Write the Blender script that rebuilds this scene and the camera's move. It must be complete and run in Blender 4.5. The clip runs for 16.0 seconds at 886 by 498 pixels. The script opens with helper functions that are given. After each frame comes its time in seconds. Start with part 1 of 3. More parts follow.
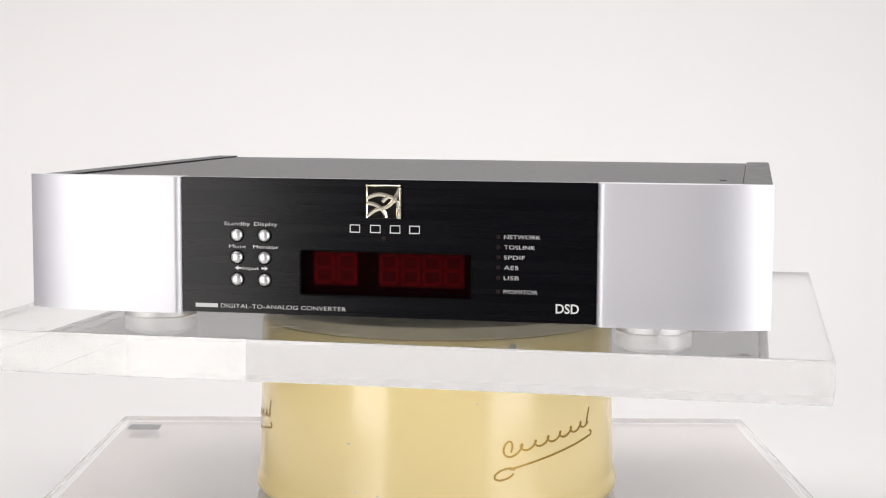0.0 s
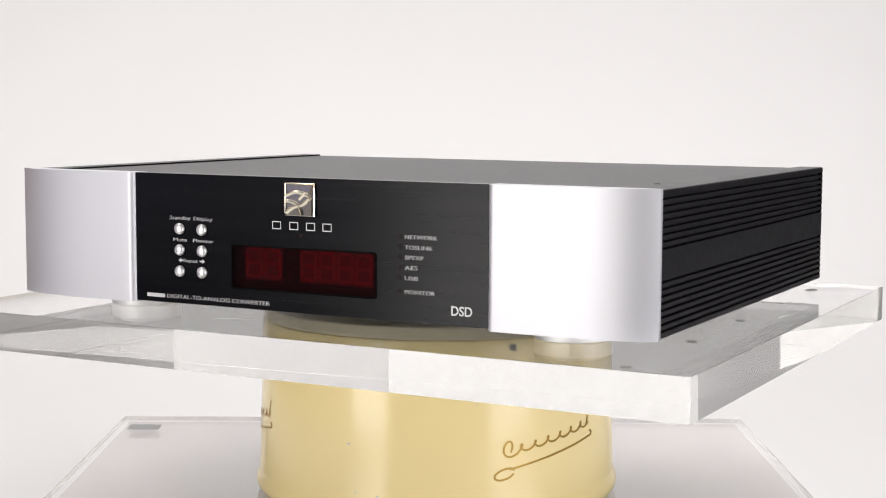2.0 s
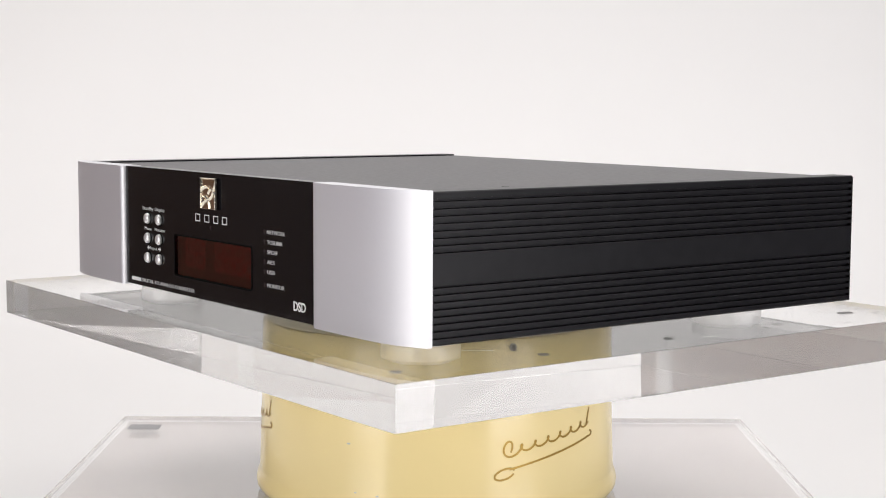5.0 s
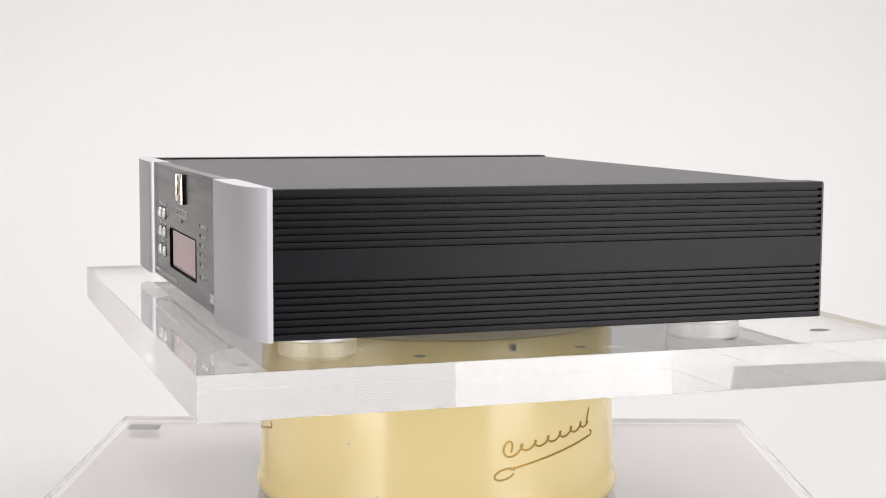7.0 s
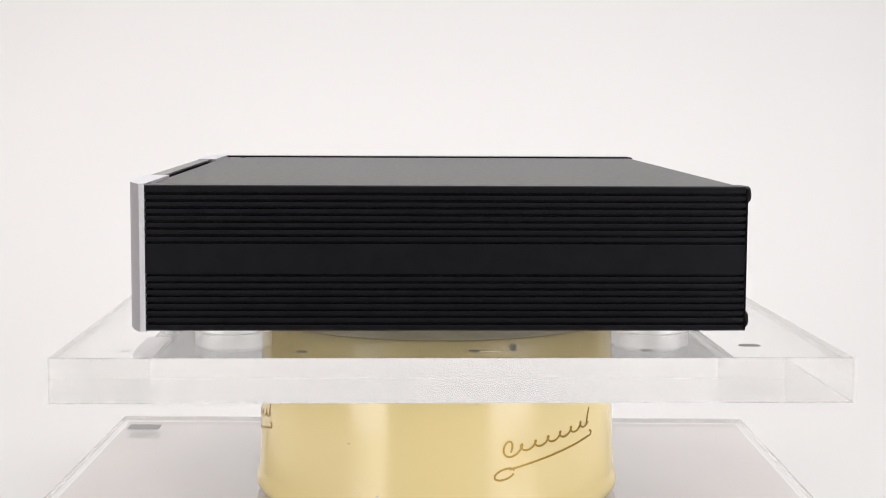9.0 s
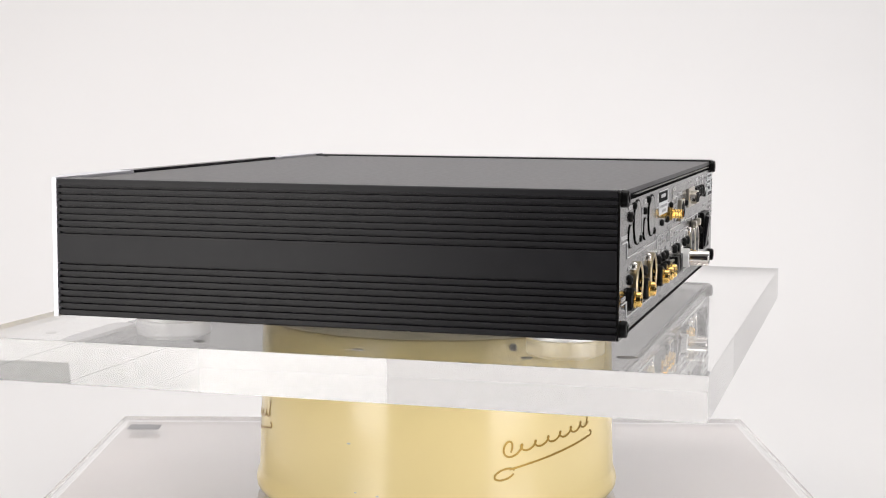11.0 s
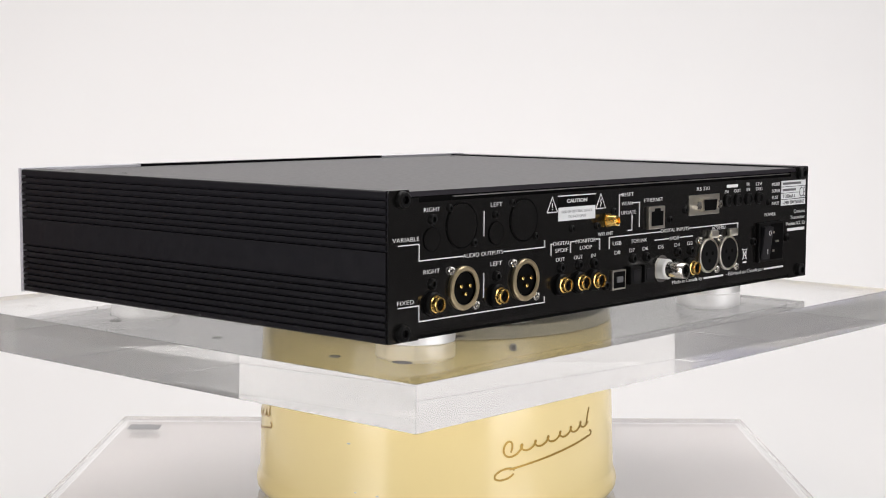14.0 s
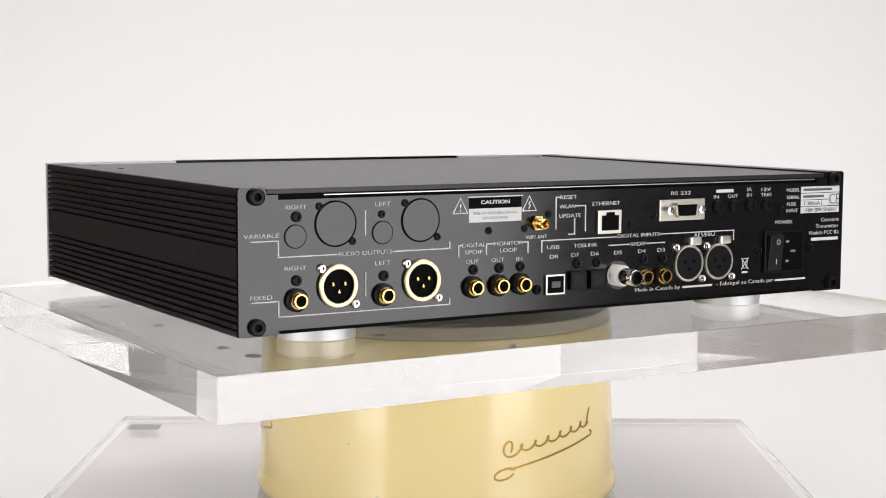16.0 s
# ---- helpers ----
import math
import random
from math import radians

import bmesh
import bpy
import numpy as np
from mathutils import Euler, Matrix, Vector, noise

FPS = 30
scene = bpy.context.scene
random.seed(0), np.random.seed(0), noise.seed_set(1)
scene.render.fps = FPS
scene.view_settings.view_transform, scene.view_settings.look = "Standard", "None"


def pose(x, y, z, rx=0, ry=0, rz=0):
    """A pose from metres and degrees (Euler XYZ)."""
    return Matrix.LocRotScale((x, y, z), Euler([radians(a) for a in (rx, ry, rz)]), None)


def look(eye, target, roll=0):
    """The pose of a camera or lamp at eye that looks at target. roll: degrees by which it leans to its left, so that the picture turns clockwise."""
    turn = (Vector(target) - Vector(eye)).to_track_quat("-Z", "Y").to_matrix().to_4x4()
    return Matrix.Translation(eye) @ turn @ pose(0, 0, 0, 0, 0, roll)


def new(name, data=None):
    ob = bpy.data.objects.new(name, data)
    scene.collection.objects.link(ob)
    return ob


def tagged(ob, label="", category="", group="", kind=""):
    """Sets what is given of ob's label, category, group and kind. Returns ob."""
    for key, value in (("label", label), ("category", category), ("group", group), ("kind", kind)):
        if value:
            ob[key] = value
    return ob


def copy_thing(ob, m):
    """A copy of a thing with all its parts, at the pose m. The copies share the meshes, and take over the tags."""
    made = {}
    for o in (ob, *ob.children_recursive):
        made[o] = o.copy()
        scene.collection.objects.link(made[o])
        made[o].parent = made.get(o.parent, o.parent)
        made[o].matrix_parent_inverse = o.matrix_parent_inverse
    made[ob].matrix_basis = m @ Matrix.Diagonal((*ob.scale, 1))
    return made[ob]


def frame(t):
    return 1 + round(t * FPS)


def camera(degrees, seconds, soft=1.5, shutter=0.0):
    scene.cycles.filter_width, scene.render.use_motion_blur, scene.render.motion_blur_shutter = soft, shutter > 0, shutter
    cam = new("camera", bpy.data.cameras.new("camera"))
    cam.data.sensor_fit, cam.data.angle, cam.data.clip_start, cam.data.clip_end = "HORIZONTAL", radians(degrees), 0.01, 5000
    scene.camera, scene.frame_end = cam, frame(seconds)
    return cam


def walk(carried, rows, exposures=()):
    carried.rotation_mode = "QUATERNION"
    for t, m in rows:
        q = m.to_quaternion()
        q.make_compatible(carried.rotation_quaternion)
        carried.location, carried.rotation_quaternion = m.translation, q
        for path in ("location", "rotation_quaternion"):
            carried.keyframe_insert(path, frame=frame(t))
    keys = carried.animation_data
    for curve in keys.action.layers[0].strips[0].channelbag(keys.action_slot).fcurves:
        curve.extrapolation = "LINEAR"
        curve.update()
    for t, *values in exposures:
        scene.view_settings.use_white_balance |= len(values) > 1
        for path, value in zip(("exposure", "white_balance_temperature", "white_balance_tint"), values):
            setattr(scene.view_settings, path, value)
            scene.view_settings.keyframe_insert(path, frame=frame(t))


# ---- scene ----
# ---- camera ----
cam = camera(32.084, 16.0, soft=1.05)
BASE = 0.9122          # height of the converter's underside above the floor
EYE = pose(0, -1.03968, BASE + 0.1244, 84.4277, 0, -0.12186) @ pose(0, 0, 0, 0, 0, 0.28233)
walk(cam, [(0.0, EYE), (16.0, EYE)])

# seconds and degrees of the turntable
TURN = [(0.0, -11.55), (0.5, -15.72), (1.0, -19.91), (1.5, -24.10), (2.0, -28.30), (2.5, -32.50), (3.0, -36.72), (3.5, -40.94), (4.0, -45.17), (6.5, -67.00), (7.0, -71.24), (7.5, -75.48), (8.0, -79.71), (8.5, -83.95), (9.0, -88.19), (11.5, -110.47), (12.0, -114.69), (12.5, -118.91), (13.0, -123.15), (13.5, -127.40), (14.0, -131.66), (14.5, -135.93), (15.0, -140.21), (15.5, -144.51), (16.0, -148.81)]

# ---- light ----
world = bpy.data.worlds.new("studio_dark")
world.use_nodes = True
world.node_tree.nodes["Background"].inputs[0].default_value = (0.5, 0.53, 0.6, 1)
world.node_tree.nodes["Background"].inputs[1].default_value = 0.05
scene.world = world


def softbox(name, eye, target, width, height, watts, colour):
    data = bpy.data.lights.new(name, "AREA")
    data.shape, data.size, data.size_y = "RECTANGLE", width, height
    data.energy, data.color = watts, colour
    ob = new(name, data)
    ob.matrix_world = look(eye, target)
    return ob


softbox("softbox_left", (-1.112, -1.266, 0.98), (-0.05, -0.165, 0.95), 0.67, 1.88, 17.8, (1.0, 0.965, 0.935))
softbox("softbox_right", (1.08, -1.02, 0.98), (0, 0, 0.95), 0.76, 1.88, 18.0, (1.0, 0.972, 0.99))
softbox("softbox_top", (0, 0.3, 2.55), (0, 0.6, 0.9), 3.0, 1.1, 28.2, (1.0, 0.975, 0.967))
scene.view_settings.exposure = 0.0


# ---- materials ----
def material(name, colour, rough=0.5, metal=0.0, ior=1.5, coat=0.0, trans=0.0, spec=0.5):
    m = bpy.data.materials.new(name)
    m.use_nodes = True
    b = m.node_tree.nodes["Principled BSDF"]
    b.inputs["Base Color"].default_value = (*colour, 1)
    b.inputs["Roughness"].default_value = rough
    b.inputs["Metallic"].default_value = metal
    b.inputs["IOR"].default_value = ior
    b.inputs["Coat Weight"].default_value = coat
    b.inputs["Coat Roughness"].default_value = 0.03
    b.inputs["Transmission Weight"].default_value = trans
    b.inputs["Specular IOR Level"].default_value = spec
    return m


def vary(m, scale, spread=0.1, stretch=(1, 1, 1), rough=0.0, bump=0.0, detail=4.0, fine=None):
    """Noise in the colour, the roughness and the relief of a material, in object space."""
    nt = m.node_tree
    b = nt.nodes["Principled BSDF"]
    tc, mp = nt.nodes.new("ShaderNodeTexCoord"), nt.nodes.new("ShaderNodeMapping")
    mp.inputs["Scale"].default_value = stretch
    nt.links.new(tc.outputs["Object"], mp.inputs["Vector"])
    n = nt.nodes.new("ShaderNodeTexNoise")
    n.inputs["Scale"].default_value, n.inputs["Detail"].default_value = scale, detail
    nt.links.new(mp.outputs["Vector"], n.inputs["Vector"])
    col = b.inputs["Base Color"].default_value[:]
    mix = nt.nodes.new("ShaderNodeMix")
    mix.data_type = "RGBA"
    mix.inputs[6].default_value = (*[c * (1 - spread) for c in col[:3]], 1)
    mix.inputs[7].default_value = (*[min(1, c * (1 + spread)) for c in col[:3]], 1)
    nt.links.new(n.outputs["Fac"], mix.inputs[0])
    nt.links.new(mix.outputs[2], b.inputs["Base Color"])
    r0 = b.inputs["Roughness"].default_value
    if rough:
        mr = nt.nodes.new("ShaderNodeMapRange")
        mr.inputs["From Min"].default_value, mr.inputs["From Max"].default_value = 0.3, 0.7
        mr.inputs["To Min"].default_value, mr.inputs["To Max"].default_value = max(0, r0 - rough), r0 + rough
        nt.links.new(n.outputs["Fac"], mr.inputs["Value"])
        nt.links.new(mr.outputs["Result"], b.inputs["Roughness"])
    if bump:
        f = nt.nodes.new("ShaderNodeTexNoise")
        f.inputs["Scale"].default_value, f.inputs["Detail"].default_value = fine or scale * 8, 3.0
        nt.links.new(mp.outputs["Vector"], f.inputs["Vector"])
        bp = nt.nodes.new("ShaderNodeBump")
        bp.inputs["Strength"].default_value, bp.inputs["Distance"].default_value = bump, 0.0003
        nt.links.new(f.outputs["Fac"], bp.inputs["Height"])
        nt.links.new(bp.outputs["Normal"], b.inputs["Normal"])
    return m


PAPER = vary(material("white_paper", (0.84, 0.835, 0.83), 0.7), 3, 0.012, bump=0.05, fine=400)
EAST_WALL = vary(material("pale_grey_wall", (0.22, 0.22, 0.225), 0.8), 2, 0.04)
WALL = vary(material("grey_wall", (0.09, 0.09, 0.10), 0.8), 2, 0.06)
WHITE_WALL = vary(material("white_wall", (0.82, 0.81, 0.80), 0.8), 2, 0.03)
DADO = vary(material("grey_dado", (0.15, 0.145, 0.145), 0.8), 2, 0.05)
CEIL = vary(material("ceiling_paint", (0.6, 0.6, 0.6), 0.8), 2, 0.04)
ACRYLIC = material("clear_acrylic", (0.995, 0.997, 0.994), 0.0, ior=1.49, trans=1.0)
ACRYLIC_EDGE = material("sawn_acrylic_edge", (0.992, 0.988, 0.975), 0.0, ior=1.49, trans=0.77)
DISC = vary(material("grey_disc", (0.58, 0.52, 0.37), 0.4), 45, 0.28)
BUTTON = vary(material("satin_button", (0.9, 0.9, 0.9), 0.45, 1.0), 300, 0.02)
EMBLEM = vary(material("pale_gilt", (0.60, 0.56, 0.48), 0.07, 1.0), 200, 0.03)
ENAMEL = vary(material("cream_enamel", (0.93, 0.76, 0.37), 0.17, ior=1.6), 9, 0.025, rough=0.03)
GOLD_LINE = vary(material("gilt_line", (0.42, 0.26, 0.05), 0.35, 0.6), 60, 0.2)
ALUMINIUM = vary(material("satin_aluminium", (0.775, 0.775, 0.81), 0.56, 1.0), 500, 0.02, rough=0.02)
FOOT_METAL = vary(material("foot_aluminium", (0.90, 0.90, 0.89), 0.58, 1.0), 300, 0.03, rough=0.03)
BLACK = vary(material("black_anodised", (0.0088, 0.0086, 0.0105), 0.34, spec=0.21), 120, 0.2, rough=0.03)
BRUSHED = vary(material("black_brushed", (0.005, 0.005, 0.0065), 0.20, spec=0.20), 220, 0.3, (0.04, 1, 1), rough=0.03, bump=0.03, fine=900)
LID = vary(material("black_lid", (0.0190, 0.0168, 0.0215), 0.36, spec=0.36), 260, 0.08, rough=0.02)
REAR = vary(material("black_rear", (0.0042, 0.004, 0.0038), 0.17, spec=0.54), 200, 0.2, rough=0.03)
PITCH = material("black_recess", (0.002, 0.002, 0.002), 0.6, spec=0.06)
PLASTIC = vary(material("black_plastic", (0.006, 0.006, 0.006), 0.35, spec=0.16), 150, 0.15)
INK = material("white_ink", (0.76, 0.76, 0.76), 0.6)
STICKER = vary(material("white_sticker", (0.74, 0.76, 0.76), 0.5), 60, 0.03)
PALE_INK = material("pale_ink", (0.45, 0.46, 0.47), 0.6)
GREY_INK = material("grey_ink", (0.12, 0.12, 0.125), 0.6)
CHROME = vary(material("chrome", (0.88, 0.86, 0.82), 0.10, 1.0), 200, 0.02)
GOLD = vary(material("gold_plating", (0.86, 0.58, 0.18), 0.18, 1.0), 200, 0.05)
NICKEL = vary(material("nickel", (0.80, 0.76, 0.67), 0.30, 1.0), 200, 0.04)
RING = vary(material("pale_brass", (0.60, 0.50, 0.32), 0.34, 1.0), 200, 0.04)
GILT = vary(material("polished_gilt", (0.86, 0.80, 0.66), 0.20, 1.0), 200, 0.04)
RED_GLASS = material("display_pane", (0.50, 0.042, 0.058), 0.04, ior=1.57, trans=1.0)
DIGIT = vary(material("dark_red_digits", (0.060, 0.002, 0.003), 0.5), 90, 0.3)
RED_FILTER = vary(material("red_filter", (0.009, 0.0004, 0.0006), 0.5), 120, 0.35)
LED = material("dull_lamp", (0.018, 0.009, 0.009), 0.35, spec=0.15)
WHITE_PLASTIC = material("white_plastic", (0.8, 0.8, 0.78), 0.4)
STEEL = vary(material("dull_steel", (0.55, 0.54, 0.52), 0.35, 1.0), 40, 0.1)
MARK = material("grey_mark", (0.36, 0.36, 0.37), 0.6)
# mottled grey, darkened for the shade missing under the base slab
SHADE_SHEET = vary(material("grey_shade_sheet", (0.46, 0.42, 0.405), 0.6), 14, 0.17, bump=0.05, fine=300)
HOLE = material("drilled_hole", (0.28, 0.27, 0.26), 0.5)


def tile_material(name, colour):
    """Glazed tiles, each a little different."""
    m = vary(material(name, colour, 0.35), 9, 0.12, rough=0.05, bump=0.1)
    nt = m.node_tree
    info, hsv = nt.nodes.new("ShaderNodeObjectInfo"), nt.nodes.new("ShaderNodeHueSaturation")
    rng = nt.nodes.new("ShaderNodeMapRange")
    rng.inputs["To Min"].default_value, rng.inputs["To Max"].default_value = 0.8, 1.2
    nt.links.new(info.outputs["Random"], rng.inputs["Value"])
    nt.links.new(rng.outputs["Result"], hsv.inputs["Value"])
    b = nt.nodes["Principled BSDF"]
    nt.links.new(b.inputs["Base Color"].links[0].from_socket, hsv.inputs["Color"])
    nt.links.new(hsv.outputs["Color"], b.inputs["Base Color"])
    return m


FLOOR_TILE = tile_material("brown_floor_tile", (0.20, 0.135, 0.10))
WALL_TILE = tile_material("brown_wall_tile", (0.29, 0.175, 0.12))
JOINT = vary(material("pale_joint", (0.72, 0.69, 0.66), 0.8), 30, 0.05)
SKY = bpy.data.materials.new("daylight")
SKY.use_nodes = True
SKY.node_tree.nodes["Principled BSDF"].inputs["Emission Color"].default_value = (0.74, 0.72, 1.0, 1)
SKY.node_tree.nodes["Principled BSDF"].inputs["Emission Strength"].default_value = 0.36
SKY.node_tree.nodes["Principled BSDF"].inputs["Base Color"].default_value = (0.05, 0.05, 0.06, 1)


# ---- building blocks ----
def part(name, bm, mat, parent=None, label="", smooth=False):
    me = bpy.data.meshes.new(name)
    bm.normal_update()
    bm.to_mesh(me)
    bm.free()
    me.materials.append(mat)
    if smooth:
        for p in me.polygons:
            p.use_smooth = True
        me.set_sharp_from_angle(angle=radians(35))
    ob = new(name, me)
    ob.parent = parent
    if label:
        tagged(ob, label)
    return ob


def empty(name, m, label, category, group=""):
    ob = new(name)
    ob.empty_display_size = 0.02
    ob.matrix_world = m
    return tagged(ob, label, category, group)


def box(bm, x0, x1, y0, y1, z0, z1, bevel=0.0):
    v = bmesh.ops.create_cube(bm, size=1.0)["verts"]
    bmesh.ops.transform(bm, matrix=Matrix.Translation(((x0 + x1) / 2, (y0 + y1) / 2, (z0 + z1) / 2))
                        @ Matrix.Diagonal((x1 - x0, y1 - y0, z1 - z0, 1)), verts=v)
    if bevel:
        edges = list({e for q in v for e in q.link_edges})
        bmesh.ops.bevel(bm, geom=edges, offset=bevel, segments=2, profile=0.7, affect="EDGES")
    return bm


def lathe(bm, profile, m=Matrix(), n=32):
    """Turns a profile of (radius, height) about the local z axis."""
    rings = []
    for r, h in profile:
        if r < 1e-7:
            rings.append([bm.verts.new(m @ Vector((0, 0, h)))])
        else:
            rings.append([bm.verts.new(m @ Vector((r * math.cos(2 * math.pi * k / n), r * math.sin(2 * math.pi * k / n), h))) for k in range(n)])
    for a, b in zip(rings, rings[1:]):
        for k in range(n):
            j = (k + 1) % n
            q = [a[k], a[j], b[j], b[k]] if len(a) > 1 and len(b) > 1 else ([a[0], b[j], b[k]] if len(a) == 1 else [a[k], a[j], b[0]])
            bm.faces.new(q)
    bmesh.ops.recalc_face_normals(bm, faces=bm.faces[:])
    return bm


def prism(bm, outline, z0, z1):
    """Raises an outline of (x, y) from z0 to z1."""
    low, top = [bm.verts.new((x, y, z0)) for x, y in outline], [bm.verts.new((x, y, z1)) for x, y in outline]
    bm.faces.new(low[::-1])
    bm.faces.new(top)
    for k in range(len(outline)):
        j = (k + 1) % len(outline)
        bm.faces.new([low[k], low[j], top[j], top[k]])
    bmesh.ops.recalc_face_normals(bm, faces=bm.faces[:])
    return bm


def ribbon(bm, points, half, m=Matrix(), thick=0.0002):
    """A flat stroke along points in the local x, z plane, facing local -y."""
    pts = [Vector((p[0], 0, p[1])) for p in points]
    left, right = [], []
    for k, p in enumerate(pts):
        d = (pts[min(k + 1, len(pts) - 1)] - pts[max(k - 1, 0)]).normalized()
        n = Vector((-d.z, 0, d.x)) * half
        for off, side in ((n, left), (-n, right)):
            side.append((bm.verts.new(m @ (p + off)), bm.verts.new(m @ (p + off + Vector((0, -thick, 0))))))
    for k in range(len(pts) - 1):
        bm.faces.new([left[k][1], right[k][1], right[k + 1][1], left[k + 1][1]])
        bm.faces.new([left[k][0], left[k][1], left[k + 1][1], left[k + 1][0]])
        bm.faces.new([right[k][0], right[k][1], right[k + 1][1], right[k + 1][0]])
    bmesh.ops.recalc_face_normals(bm, faces=bm.faces[:])
    return bm


def ridge(bm, points, half, m=Matrix(), low=0.0003, high=0.0010):
    """A stroke like ribbon, with a raised middle line."""
    pts = [Vector((p[0], 0, p[1])) for p in points]
    rows = []
    for k, p in enumerate(pts):
        d = (pts[min(k + 1, len(pts) - 1)] - pts[max(k - 1, 0)]).normalized()
        n = Vector((-d.z, 0, d.x)) * half
        up = [Vector((0, -h, 0)) for h in (0, low, high, low, 0)]
        rows.append([bm.verts.new(m @ (p + n * w + u)) for w, u in zip((1, 1, 0.15, -1, -1), up)])
    for a, b in zip(rows, rows[1:]):
        for i in range(4):
            bm.faces.new([a[i], a[i + 1], b[i + 1], b[i]])
    for r in (rows[0], rows[-1]):
        bm.faces.new(r)
    bmesh.ops.recalc_face_normals(bm, faces=bm.faces[:])
    return bm


def lettering(text, mat, parent, m, width, height, name="lettering"):
    """Raised letters of the built-in font, fitted to a width and a height, centred at m, facing its local -y."""
    cu = bpy.data.curves.new("letters", "FONT")
    cu.body, cu.extrude, cu.resolution_u, cu.offset = text, 0.01, 3, {"DSD": 0.02, "CAUTION": 0.025}.get(text, -0.012)
    tmp = new("letters", cu)
    me = bpy.data.meshes.new_from_object(tmp.evaluated_get(bpy.context.evaluated_depsgraph_get()))
    bpy.data.objects.remove(tmp)
    bpy.data.curves.remove(cu)
    co = np.array([v.co[:] for v in me.vertices])
    lo, hi = co.min(0), co.max(0)
    s = Vector((width / (hi[0] - lo[0]), height / (hi[1] - lo[1])))
    for v in me.vertices:
        x, y, z = v.co
        v.co = m @ Vector(((x - (lo[0] + hi[0]) / 2) * s.x, -0.0002 - z * 0.01, (y - (lo[1] + hi[1]) / 2) * s.y))
    me.materials.append(mat)
    ob = new(name, me)
    ob.parent = parent
    return ob


# ---- the studio ----
def studio():
    floor = tagged(part("floor", box(bmesh.new(), -1.9, 1.9, -3.2, 2.2, -0.1, 0.0), JOINT), "brown tiled studio floor with pale joints", "floor", kind="structure")
    tile = None
    for ix in range(6):
        for iy in range(9):
            x, y = -1.57 + 0.62 * ix, -2.9 + 0.6 * iy
            if tile is None:
                tile = part("tile", box(bmesh.new(), -0.302, 0.302, -0.292, 0.292, 0.0, 0.004, 0.0015), FLOOR_TILE, floor)
                tile.location = (x, y, 0)
            else:
                copy_thing(tile, Matrix.Translation((x, y, 0)))
    for name, c in (("wall_north", (-1.9, 1.9, 2.2, 2.3, -0.1, 2.9)), ("wall_south", (-1.9, 1.9, -3.3, -3.2, -0.1, 2.9)), ("wall_west", (-2.0, -1.9, -3.3, -1.35, -0.1, 2.9)),
                    ("wall_west_below", (-2.0, -1.9, -1.35, 0.15, -0.1, 0.80)), ("wall_west_above", (-2.0, -1.9, -1.35, 0.15, 2.35, 2.9)),
                    ("wall_east", (1.9, 2.0, -3.3, -1.2, -0.1, 2.9))):
        tagged(part(name, box(bmesh.new(), *c), WALL), "plain dark grey painted studio wall", "wall", kind="structure")
    tagged(part("wall_east_low", box(bmesh.new(), 1.9, 2.0, -1.2, 2.3, -0.1, 0.86), DADO), "grey painted lower studio wall", "wall", kind="structure")
    tagged(part("wall_east_high", box(bmesh.new(), 1.9, 2.0, -1.2, 2.3, 0.86, 2.9), EAST_WALL), "plain pale grey painted studio wall", "wall", kind="structure")
    west = tagged(part("wall_west_tiled", box(bmesh.new(), -2.0, -1.9, 0.15, 2.3, -0.1, 2.9), JOINT), "brown tiled wall with pale joints", "wall", kind="structure")
    tile = None
    for iy in range(4):
        for iz in range(6):
            y, z = 0.39 + 0.47 * iy, 0.24 + 0.48 * iz
            if tile is None:
                tile = part("tile", box(bmesh.new(), 0.0, 0.006, -0.219, 0.219, -0.224, 0.224, 0.002), WALL_TILE, west)
                tile.location = (-1.9, y, z)
            else:
                copy_thing(tile, Matrix.Translation((-1.9, y, z)))
    win = tagged(new("window_1"), "studio window with white glazing bars and dull daylight", "window", kind="structure")
    part("daylight_pane", box(bmesh.new(), -1.985, -1.975, -1.35, 0.15, 0.80, 2.35), SKY, win)
    for y in (-1.33, -0.97, -0.60, -0.23, 0.13):
        part("glazing_bar", box(bmesh.new(), -1.97, -1.92, y - 0.014, y + 0.014, 0.80, 2.35, 0.003), WHITE_WALL, win)
    for z in (0.815, 1.18, 1.56, 1.95, 2.335):
        part("glazing_bar", box(bmesh.new(), -1.965, -1.925, -1.35, 0.15, z - 0.013, z + 0.013, 0.003), WHITE_WALL, win)
    tagged(part("ceiling", box(bmesh.new(), -2.0, 2.0, -3.3, 2.3, 2.9, 3.0), CEIL), "plain pale studio ceiling", "ceiling", kind="structure")
    # seamless paper: over the table and up the back, one sheet with a wide bend
    line = [(-0.5, 0.75), (0.6, 0.75), (0.75, 0.75)]
    for k in range(1, 13):
        a = math.pi / 2 * k / 12
        line.append((0.75 + 0.45 * math.sin(a), 0.75 + 0.45 * (1 - math.cos(a))))
    line.append((1.2, 2.75))
    bm = bmesh.new()
    rows = []
    for k, (y, z) in enumerate(line):
        d = Vector((0, *(np.subtract(line[min(k + 1, len(line) - 1)], line[max(k - 1, 0)])))).normalized()
        n = Vector((0, d.z, -d.y)) * 0.004
        left = -0.70 if y < 0.7 else -0.95
        rows.append([bm.verts.new((x, y + o.y, z + o.z)) for x in (left, 0.92) for o in (Vector(), n)])
    for a, b in zip(rows, rows[1:]):
        for i, j in ((0, 2), (2, 3), (3, 1), (1, 0)):
            bm.faces.new([a[i], a[j], b[j], b[i]])
    bm.faces.new(rows[0][:2] + rows[0][:1:-1])
    bm.faces.new(rows[-1][:2] + rows[-1][:1:-1])
